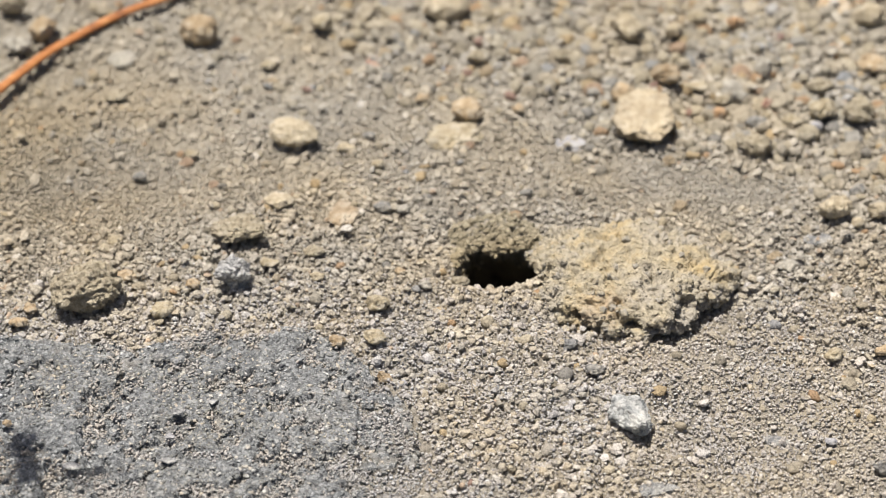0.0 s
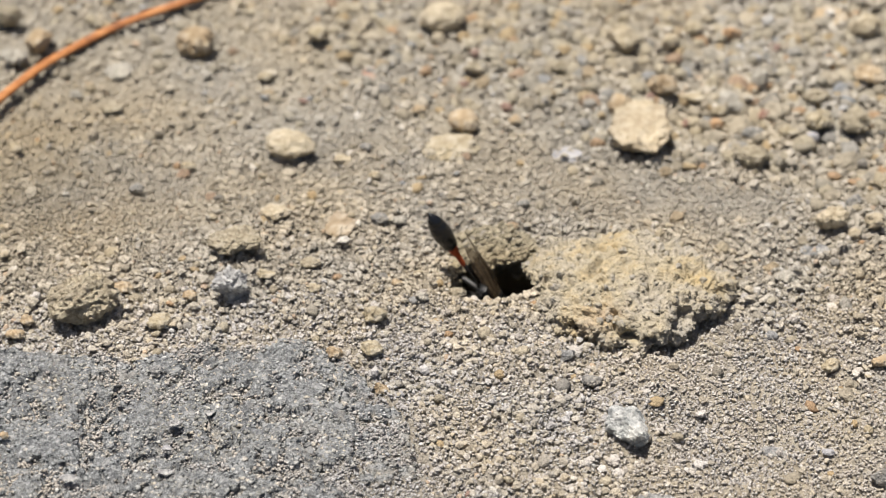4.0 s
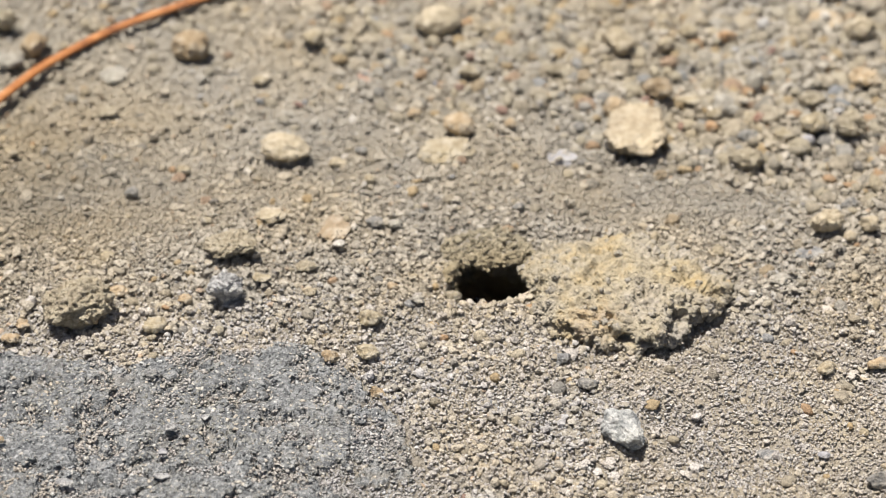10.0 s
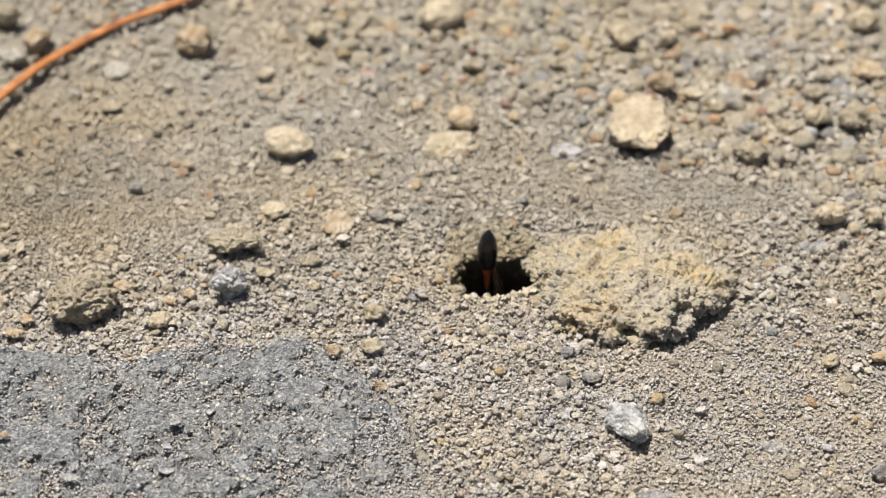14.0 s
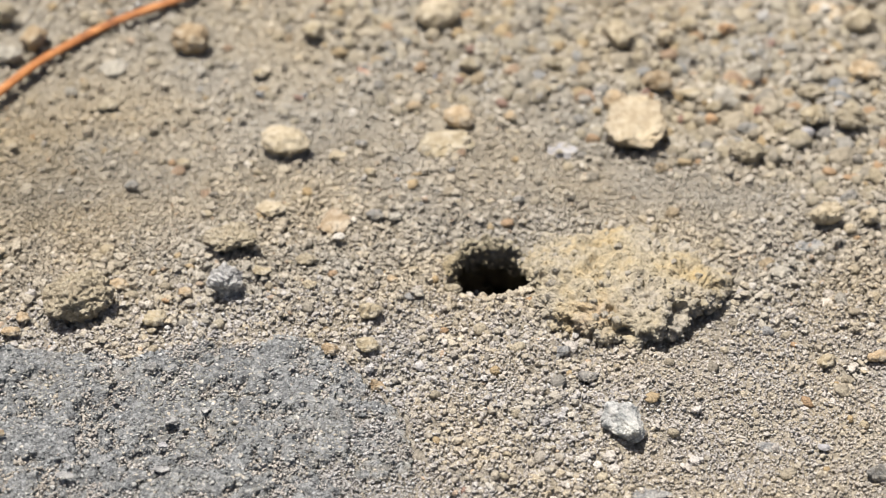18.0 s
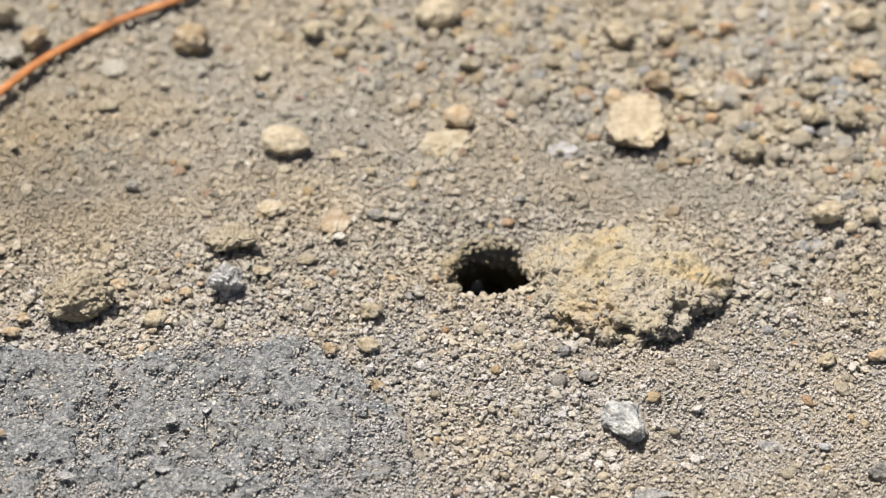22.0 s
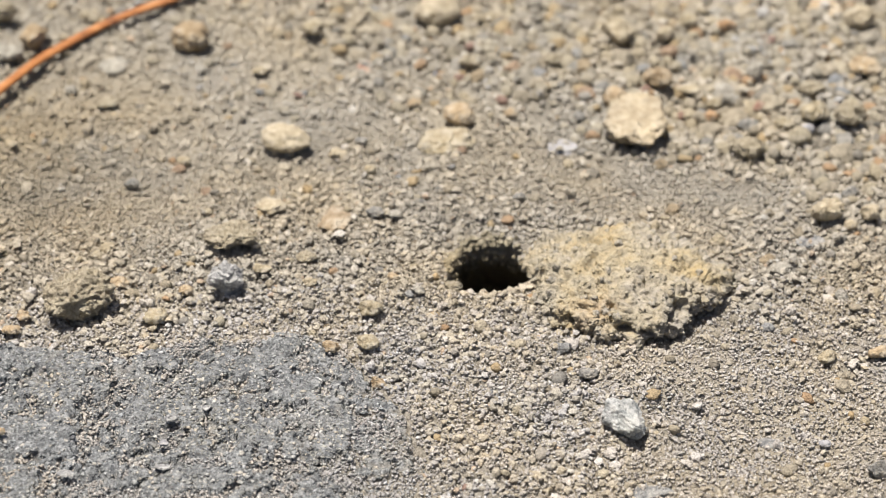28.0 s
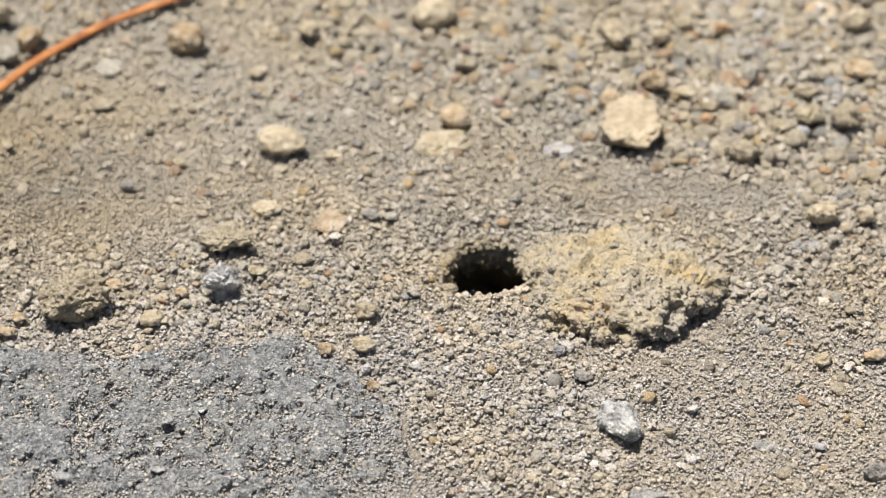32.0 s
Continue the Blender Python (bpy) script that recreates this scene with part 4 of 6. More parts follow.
antennae = []
head = part("head", ball(3.8, 0, 0.08, 1.12, 1.68, 1.34, 4, 0.05), BLACK_GLOSS, wasp)
for side in (1, -1):
    part("eye", ball(3.95, side * 1.3, 0.2, 0.72, 0.52, 1.15, 3), EYE_BLACK, head, "large glossy black compound eye")
    jaw = limb(1.35, 0.17, 0.14, 0.04, 8, side * 0.28)
    bmesh.ops.transform(jaw, matrix=pose(4.1 * U, side * 0.42 * U, -0.75 * U, 0, 152, side * 12), verts=jaw.verts)
    part("mandible", jaw, BLACK_GLOSS, head)
    feeler = limb(0.75, 0.13, 0.12, 0.1, 8)
    bmesh.ops.transform(feeler, matrix=pose(0, 0, 0, side * -18, 55, 0), verts=feeler.verts)
    loops = []
    for i in range(15):
        s = i / 14
        c = Vector((0.57 + 4.6 * s, side * (0.17 + 1.5 * s), 0.41 + 1.05 * math.sin(2.2 * s) - 0.75 * s * s))
        r = 0.15 * (1 - 0.45 * s)
        loops.append([feeler.verts.new((c + Vector((0, r * math.cos(math.pi * k / 3), r * math.sin(math.pi * k / 3)))) * U) for k in range(6)])
    for a, b in zip(loops, loops[1:]):
        for k in range(6):
            feeler.faces.new((a[k], a[(k + 1) % 6], b[(k + 1) % 6], b[k]))
    antennae.append((part("antenna", feeler, LEG_BLACK, head, "thin black jointed antenna"), side))
head.location = (-0.34 * U, 0, -0.04 * U)
part("clypeus", ball(4.35, 0, -0.45, 0.3, 0.55, 0.42, 3), BLACK_GLOSS, head, "face plate with silvery hairs")

abdomen = part("abdomen", lathe([(0.25, 0.16, 0.16, 0), (0, 0.2, 0.2, 0), (-0.6, 0.16, 0.16, 0.02), (-1.7, 0.155, 0.16, 0.05), (-3.0, 0.19, 0.2, 0.03), (-3.5, 0.24, 0.25, 0)], 14),
               LEG_BLACK, wasp, "thin black waist stalk")
part("waist_band", lathe([(-3.35, 0.22, 0.23, 0), (-3.70, 0.27, 0.28, 0), (-4.40, 0.3, 0.31, 0), (-4.80, 0.28, 0.29, 0), (-5.00, 0.33, 0.34, 0), (-5.60, 0.5, 0.5, 0), (-6.30, 0.69, 0.7, 0.0), (-6.60, 0.74, 0.76, 0)], 18),
     ORANGE, abdomen, "orange-red band")
part("gaster", lathe([(-6.35, 0.77, 0.781, 0), (-6.63, 0.847, 0.869, 0), (-7.29, 0.957, 1.012, 0), (-7.67, 0.99, 1.056, 0), (-7.72, 1.023, 1.1, 0), (-8.50, 1.067, 1.166, 0), (-8.94, 1.045, 1.133, 0), (-8.99, 1.067, 1.155, 0),
                      (-9.70, 0.946, 1.012, 0.02), (-10.04, 0.858, 0.924, 0.03), (-10.09, 0.88, 0.946, 0.03), (-10.80, 0.605, 0.66, 0.06), (-11.25, 0.33, 0.363, 0.08), (-11.63, 0.055, 0.055, 0.1)], 22),
     BLACK_GLOSS, abdomen, "glossy black pointed tail")

# wings: span along +y or -y from the root
wings = []


def wing(name, length, chord, root, side):
    bm = bmesh.new()
    rows = []
    for i in range(13):
        s = i / 12
        lead = 0.10 + 0.10 * s - 0.75 * max(0, s - 0.8) ** 1.5 * 4
        wide = chord * (0.16 + 1.9 * s * (1 - s) * 0.75 + 0.62 * s * (1 - s ** 3))
        rows.append([bm.verts.new((Vector((lead - wide * k / 4, side * s * length, 0.05 * math.sin(3 * s + k)))) * U) for k in range(5)])
    for a, b in zip(rows, rows[1:]):
        for k in range(4):
            bm.faces.new((a[k], a[k + 1], b[k + 1], b[k]))
    ob = part(name, bm, WING, wasp, "smoky translucent wing")
    veins = bmesh.new()
    for start, end in (((0.1, 0.0), (0.16, 0.93)), ((-0.02, 0.0), (-chord * 0.42, 0.8)), ((-0.05, 0.05), (-chord * 0.72, 0.55)), ((0.12, 0.55), (-chord * 0.4, 0.62)), ((-chord * 0.35, 0.35), (-chord * 0.66, 0.42))):
        a = Vector((start[0], side * start[1] * length, 0.06)) * U
        b = Vector((end[0], side * end[1] * length, 0.06)) * U
        across = (b - a).cross(Vector((0, 0, 1))).normalized() * 0.035 * U
        up = Vector((0, 0, 0.035 * U))
        q = [veins.verts.new(p) for p in (a - across, a + across, a + up, b - across, b + across, b + up)]
        for t in ((0, 3, 4, 1), (1, 4, 5, 2), (2, 5, 3, 0)):
            veins.faces.new([q[k] for k in t])
    part("vein", veins, VEIN, ob)
    wings.append((ob, root, side))
    return ob


for side in (1, -1):
    wing("forewing", 9.9, 2.3, (0.45, side * 1.0, 1.0), side)
    wing("hindwing", 6.8, 1.8, (-0.35, side * 1.0, 0.9), side)

# legs: femur at the hip, tibia at the knee, tarsus at the ankle
LEG_SIZES = {"hind": (4.5, 4.6, 4.6), "middle": (3.6, 4.0, 3.8), "front": (3.0, 3.0, 2.9)}
HIPS = {"hind": (-2.1, 0.75, -0.75), "middle": (-0.3, 0.85, -1.05), "front": (1.75, 0.6, -0.8)}
STANCES = {
    "stand": {"hind": ((-0.66, 0.68, 0.12), (-0.22, 0.22, -0.95), (-0.45, 0.3, -0.84)), "middle": ((0.05, 0.9, -0.05), (0.1, 0.22, -0.97), (-0.1, 0.35, -0.92)),
              "front": ((0.6, 0.5, -0.4), (-0.1, 0.15, -0.97), (0.3, 0.25, -0.85))},
    "fly": {"hind": ((-0.95, 0.22, -0.18), (-0.38, 0.03, -0.92), (-0.62, 0.0, -0.78)), "middle": ((-0.62, 0.25, -0.72), (-0.16, 0.04, -0.98), (-0.25, 0.0, -0.96)),
            "front": ((0.15, 0.4, -0.88), (-0.72, 0.0, -0.6), (-0.6, 0.0, -0.7))},
    "hang": {"hind": ((-0.62, 0.1, -0.76), (-0.25, 0.0, -0.96), (-0.42, -0.02, -0.9)), "middle": ((-0.42, 0.12, -0.88), (-0.22, 0.0, -0.97), (-0.36, -0.03, -0.92)),
             "front": ((-0.05, 0.16, -0.92), (-0.55, 0.0, -0.83), (-0.42, 0.0, -0.9))},
    "land": {"hind": ((-0.95, 0.3, -0.22), (-0.36, 0.1, -0.92), (-0.62, 0.06, -0.75)), "middle": ((0.12, 0.35, -0.92), (0.2, 0.1, -0.97), (0.25, 0.1, -0.96)),
             "front": ((0.5, 0.5, -0.45), (-0.5, 0.1, -0.8), (-0.5, 0.0, -0.82))},
    "spread": {"hind": ((-0.7, 0.5, -0.2), (0.85, 0.3, -0.4), (0.7, 0.3, -0.6)), "middle": ((0.1, 0.8, 0.2), (0.45, 0.35, -0.7), (0.6, 0.25, -0.7)),
               "front": ((0.15, 0.85, 0.1), (0.35, 0.3, -0.8), (0.4, 0.4, -0.75))},
    "fold": {"hind": ((-0.9, 0.12, -0.2), (0.9, 0.0, -0.25), (-0.9, 0.0, -0.15)), "middle": ((-0.9, 0.15, -0.3), (0.9, 0.0, -0.25), (-0.9, 0.0, -0.15)),
             "front": ((-0.8, 0.2, -0.4), (0.9, 0.05, -0.3), (-0.9, 0.0, -0.2))},
    "tuck": {"hind": ((-0.5, 0.35, -0.45), (0.85, 0.05, -0.3), (0.8, -0.1, -0.1)), "middle": ((-0.3, 0.5, -0.6), (0.85, 0.1, -0.3), (0.9, -0.1, -0.1)),
             "front": ((0.7, 0.4, -0.45), (0.3, 0.05, -0.9), (-0.6, -0.1, -0.6))},
}
legs = []


def aim(at, way):
    """A pose at a place in wasp units with its z axis along way."""
    return Matrix.Translation(Vector(at) * U) @ Vector(way).to_track_quat("Z", "X").to_matrix().to_4x4()


def leg_poses(kind, side, stance):
    if stance == "spread" and side < 0:
        stance = "fold"
    ways = [Vector((w[0], w[1] * side, w[2])).normalized() for w in STANCES[stance][kind]]
    hip = Vector((HIPS[kind][0], HIPS[kind][1] * side, HIPS[kind][2]))
    knee = hip + ways[0] * LEG_SIZES[kind][0]
    ankle = knee + ways[1] * LEG_SIZES[kind][1]
    a, b, c = aim(hip, ways[0]), aim(knee, ways[1]), aim(ankle, ways[2])
    return a, a.inverted() @ b, a.inverted() @ c


for kind in ("front", "middle", "hind"):
    for side in (1, -1):
        lf, lt, la = LEG_SIZES[kind]
        thick = 1.45 if kind == "hind" else 1.2
        femur = part("leg", limb(lf, 0.26 * thick, 0.3 * thick, 0.12, 10), LEG_BLACK, wasp, "black femur")
        bm = limb(lt, 0.12, 0.18 * thick, 0.12, 8)
        spines(bm, lt, 9, 0.22)
        tibia = part("tibia", bm, LEG_BLACK, femur)
        bm = limb(la, 0.1, 0.09, 0.06, 6, 0.05)
        spines(bm, la, 14, 0.2)
        tarsus = part("tarsus", bm, LEG_BLACK, femur)
        legs.append((kind, side, femur, tibia, tarsus))


# ---- loose grains ----
CHIP = (np.array([(1, 0, 0), (0, 1, 0), (-1, 0, 0), (0, -1, 0), (0, 0, 1), (0, 0, -1)], float),
        np.array([(0, 1, 4), (1, 2, 4), (2, 3, 4), (3, 0, 4), (1, 0, 5), (2, 1, 5), (3, 2, 5), (0, 3, 5)]))


def grains(name, label, x, y, z, size, lobes, material, seed, flat=0.85, smooth=False, level=1):
    """Many small irregular grains in one mesh, each of one or more rough lobes grown together."""
    rnd = np.random.RandomState(seed)
    v, f = BALLS[level] if lobes else CHIP
    stretch = ([0.75, 0.65, 0.55], [1.2, 1.1, 1.0]) if lobes else ([0.75, 0.65, 0.55], [1.35, 1.1, 1.0])
    tilt = 0.7 if lobes else 0.5 if material == ROCK_GRAIN else 1.0
    lobes = max(lobes, 1)
    n = len(x)
    shapes = []
    for k in range(40):
        parts = []
        for m in range(lobes):
            if level == 1:
                q = v * (1 + rnd.uniform(-0.34, 0.34, (len(v), 1))) * rnd.uniform(*stretch)
            else:
                q = v * (1 + 0.3 * fractal(v + rnd.uniform(-9, 9, 3), 0.8, 3, 0.6))[:, None] * rnd.uniform(*stretch)
            if lobes > 1:
                q = q * rnd.uniform(0.5, 0.8) + rnd.normal(size=3) * np.array([0.42, 0.42, 0.28])
            parts.append(q)
        shapes.append(np.concatenate(parts))
    f = np.concatenate([f + m * len(v) for m in range(lobes)])
    shapes = np.array(shapes)[rnd.randint(0, 40, n)]
    a = rnd.uniform(0, 2 * np.pi, n)
    b = rnd.uniform(-tilt, tilt, n)
    ca, sa, cb, sb = np.cos(a)[:, None], np.sin(a)[:, None], np.cos(b)[:, None], np.sin(b)[:, None]
    px, py, pz = shapes[..., 0], shapes[..., 1], shapes[..., 2] * flat
    px, pz = px * cb - pz * sb, px * sb + pz * cb
    px, py = px * ca - py * sa, px * sa + py * ca
    s = (size / 2)[:, None]
    verts = np.stack([px * s + x[:, None], py * s + y[:, None], pz * s + z[:, None]], -1).reshape(-1, 3)
    faces = (f[None] + (np.arange(n) * len(v) * lobes)[:, None, None]).reshape(-1, 3)
    return tagged(mesh_object(name, verts, faces, material, smooth or len(v) == 6), label, "" if name.endswith("_grain") else "grit", kind="stuff")


def scatter(count, seed):
    rnd = np.random.RandomState(seed)
    x, y = rnd.uniform(-0.066, 0.066, count), rnd.uniform(-0.05, 0.07, count)
    keep = (np.abs(x) < 0.053 + 0.14 * (y + 0.05)) & (hole_radius(x, y) > 1.02)
    keep &= np.hypot((x - CLUMP_X) / 0.0115, (y - CLUMP_Y) / 0.0097) > 0.85
    return x[keep], y[keep], rnd


x, y, rnd = scatter(26000, 1)
size = 0.0005 + 0.0007 * rnd.rand(len(x)) ** 2.4
size *= (1 + 0.3 * coarse(x, y) - 0.2 * fine(x, y) + 0.22 * ripple(x, y, 0.006, 4)) * (0.6 + 0.4 * calm(x, y))
keep = (inside_slab(x, y) < 0.0003) & (rnd.rand(len(x)) < 1 - 0.6 * fine(x, y))
x, y, size = x[keep], y[keep], size[keep]
grains("soil_grit", "loose pale grains of dry soil", x, y, ground_height(x, y) + size * (0.05 + 0.4 * rnd.rand(len(x)) * calm(x, y)), size, 1, GRIT, 11)

x, y, rnd = scatter(190000, 6)
keep = rnd.rand(len(x)) < 1 - 0.75 * ease((y - 0.005) / 0.03)
x, y = x[keep], y[keep]
size = 0.0002 + 0.00042 * rnd.rand(len(x)) ** 2
rock = inside_slab(x, y)
dusty = ripple(x, y, 0.0045, 1) + 0.8 * ripple(x, y, 0.0016, 2) - 0.4 * ease(rock / 0.012) + 0.7 * ease((x + 0.022) / 0.016) * ease((-y - 0.025) / 0.008)
keep = (rock < 0.0003) | (slab_pits(x, y) > 0.4) & (dusty > -0.9) | (dusty > 0.6)
x, y, size = x[keep], y[keep], size[keep]
z = np.where(inside_slab(x, y) > 0.0003, slab_height(x, y), ground_height(x, y)) + size * (0.05 + 0.65 * rnd.rand(len(x)))
grey = (rnd.rand(len(x)) < ease((-y - 0.003) / 0.014)) | (inside_slab(x, y) > 0.0003)
grains("soil_chips", "fine greyish chips and crumbs of dry soil", x[grey], y[grey], z[grey], size[grey], 0, FINE, 18)
grains("soil_chips", "fine buff chips and crumbs of dry soil", x[~grey], y[~grey], z[~grey], size[~grey], 0, GRIT, 19)

x, y, rnd = scatter(17000, 3)
keep = (inside_slab(x, y) < 0.0004) & (rnd.rand(len(x)) < 0.8 * calm(x, y) - 0.6 * fine(x, y) + 0.3 * ease(1.4 - np.hypot((x + 0.022) / 0.022, (y + 0.009) / 0.008)))
x, y = x[keep], y[keep]
near = ease((-y - 0.006) / 0.014)
size = (0.0005 + 0.0008 * rnd.rand(len(x)) ** 1.8 + 0.0013 * rnd.rand(len(x)) ** 6) * (1 - 0.22 * near)
z = ground_height(x, y) + size * (0.05 + 0.3 * rnd.rand(len(x)))
grey = rnd.rand(len(x)) < near
grains("earth_crumbs", "rough crumbs of dry greyish earth", x[grey], y[grey], z[grey], size[grey], 2, FINE, 15)
grains("earth_crumbs", "rough crumbs of dry buff earth", x[~grey], y[~grey], z[~grey], size[~grey], 2, GRIT, 20)

x, y = rnd.uniform(-0.058, 0.0, 40000), rnd.uniform(-0.049, -0.016, 40000)
keep = inside_slab(x, y) > 0.0002
x, y = x[keep], y[keep]
size = 0.00018 + 0.0008 * rnd.rand(len(x)) ** 3.2
grains("rock_grain", "coarse mineral grains of the grey rock", x, y, slab_height(x, y) + size * (-0.34 + 0.32 * rnd.rand(len(x))), size, 0, ROCK_GRAIN, 13, 0.55).parent = rock_slab

turn, inward = rnd.uniform(0, 2 * np.pi, 1300), rnd.uniform(0.6, 1.03, 1300)
x, y = HOLE_X + 0.0053 * inward * np.cos(turn), HOLE_Y + np.where(np.sin(turn) > 0, 0.0068, 0.0054) * inward * np.sin(turn)
x, y, z = burrow(x, y)
keep = (z > -0.008 + 0.8 * (x - HOLE_X)) & (y > HOLE_Y - 0.004)
x, y, z = x[keep], y[keep], z[keep]
size = 0.0005 + 0.001 * rnd.rand(len(x)) ** 1.6
# the crumbs' colour carries the half-shade inside the mouth
grains("burrow_crumbs", "crumbs of earth lining the burrow mouth", x, y, z + 0.0001, size, 3, BURROW_GRIT, 16)

x, y, rnd = scatter(9000, 2)
keep = (inside_slab(x, y) < 0.0002) & (rnd.rand(len(x)) < (0.16 + 0.5 * coarse(x, y) - 0.11 * ease((-y - 0.012) / 0.012)) * calm(x, y))
x, y = x[keep], y[keep]
size = 0.0009 + 0.001 * rnd.rand(len(x)) ** 2 + 0.0013 * coarse(x, y) * rnd.rand(len(x)) ** 1.5
grains("gravel", "small stones and crumbs in the gravelly soil", x, y, ground_height(x, y) + size * 0.2, size, 1, GRAVEL, 12, smooth=True, level=2)


build_clump()


# ---- the crust over the back of the burrow, which crumbles in ----
def build_crust():
    v, f = BALLS[5]
    p = v * np.array([0.0056, 0.0029, 0.0011])
    d = fractal(p, 0.004, 2) * 0.0007 + fractal(p + 0.03, 0.0014, 3, 0.6) * 0.0004
    p = p + v * d[:, None]
    p[:, 1] -= 0.0006 * np.abs(v[:, 0]) ** 2
    ob = tagged(mesh_object("soil_crust", p, f, SOIL), "crumbling crust of dry soil overhanging the burrow mouth", "soil crust")
    rnd = np.random.RandomState(8)
    up = np.where(v[:, 2] > -0.25)[0]
    pick = p[rnd.choice(up, 900)]
    size = 0.0003 + 0.0009 * rnd.rand(900) ** 2
    # browner grains paint in the shade on the overhang's front
    grains("crust_grain", "grains and crumbs in a shaded brown tone", pick[:, 0], pick[:, 1], pick[:, 2] + 0.2 * size, size, 3, BURROW_GRIT, 17).parent = ob
    return ob


soil_crust = build_crust()


def build_pellet():
    v, f = BALLS[4]
    p = v * (1 + 0.22 * fractal(v + 3, 0.8, 4, 0.6))[:, None] * np.array([0.0011, 0.0012, 0.0009])
    return tagged(mesh_object("soil_pellet", p, f, STONES["sand"]), "pale pellet of earth carried in the jaws of the wasp", "soil pellet")


soil_pellet = build_pellet()


# ---- pebbles ----
def pebbles(count):
    rnd = np.random.RandomState(77)
    kinds = []
    for k in range(10):
        v, f = BALLS[3]
        p = v.copy()
        for _ in range(6):
            n = rnd.normal(size=3)
            n /= np.linalg.norm(n)
            p -= np.maximum(p @ n - rnd.uniform(0.66, 0.9), 0)[:, None] * n * 0.9
        p *= (1 + 0.26 * fractal(p + 5 * k, 0.8, 4, 0.6))[:, None]
        first = mesh_object("pebble", p * 0.001, f, PEBBLE)
        kinds.append(first.data)
        bpy.data.objects.remove(first)
    made = 0
    while made < count:
        x, y = rnd.uniform(-0.062, 0.062), rnd.uniform(-0.03, 0.064)
        if abs(x) > 0.055 + 0.12 * (y + 0.04) or hole_radius(np.array(x), np.array(y)) < 1.4 or inside_slab(np.array(x), np.array(y)) > -0.001:
            continue
        c = float(coarse(np.array(x), np.array(y)))
        if rnd.rand() > 0.12 + 0.88 * c - 0.08 * (y < -0.012):
            continue
        s = rnd.uniform(0.55, 0.95) + 1.0 * c * rnd.rand() ** 1.5
        ob = new("pebble", kinds[rnd.randint(10)])
        ob.matrix_world = pose(x, y, float(ground_height(np.array(x), np.array(y))) + 0.0002 * s, rnd.uniform(-25, 25), rnd.uniform(-25, 25), rnd.uniform(0, 360)) @ Matrix.Diagonal(
            (s * rnd.uniform(0.85, 1.25), s * rnd.uniform(0.8, 1.1), s * rnd.uniform(0.6, 0.95), 1))
        tagged(ob, "small weathered pebble lying on dry gravelly soil", "pebble", "pebbles in the gravel")
        made += 1


pebbles(280)


# ---- what moves ----
FLIGHTS = [(0.0, 1.38), (2.15, 3.66), (4.78, 5.68), (6.33, 7.76), (8.5, 9.06), (14.42, 15.5), (20.04, 21.36), (25.33, 28.85)]
GROUNDED = [(1.42, 1.62), (3.72, 3.9), (4.7, 4.74), (5.74, 6.28), (7.82, 8.46), (9.12, 9.62), (14.28, 14.38), (15.55, 15.8), (19.72, 19.96), (21.42, 21.75), (25.1, 25.28), (28.9, 29.25)]
BURROWED = [(1.8, 2.1), (4.0, 4.62), (9.75, 14.1), (15.95, 19.55), (21.9, 24.95), (29.35, 32.0)]


LANDINGS = (1.32, 3.6, 5.62, 7.72, 9.0, 15.45, 21.3, 28.8)


def stance_rows():
    """Times and stances: hanging legs in flight, reaching legs at a landing, braced on the ground, drawn in underground."""
    rows = {t: "land" for t in LANDINGS}
    rows[6.95] = rows[7.05] = "spread"
    rows[2.75] = rows[3.15] = "hang"
    for spans, s in ((FLIGHTS, "fly"), (GROUNDED, "stand"), (BURROWED, "tuck")):
        for a, b in spans:
            if s == "fly":
                a, b = a + 0.06 if a else a, b - 0.16
            rows[a] = rows[b] = s
    return sorted(rows.items())


def wing_pose(root, side, sweep, lift, twist=0.0):
    turn = Euler((radians(side * lift), radians(twist), 0)).to_matrix().to_4x4()
    return Matrix.Translation(Vector(root) * U) @ pose(0, 0, 0, 0, 0, side * sweep) @ turn


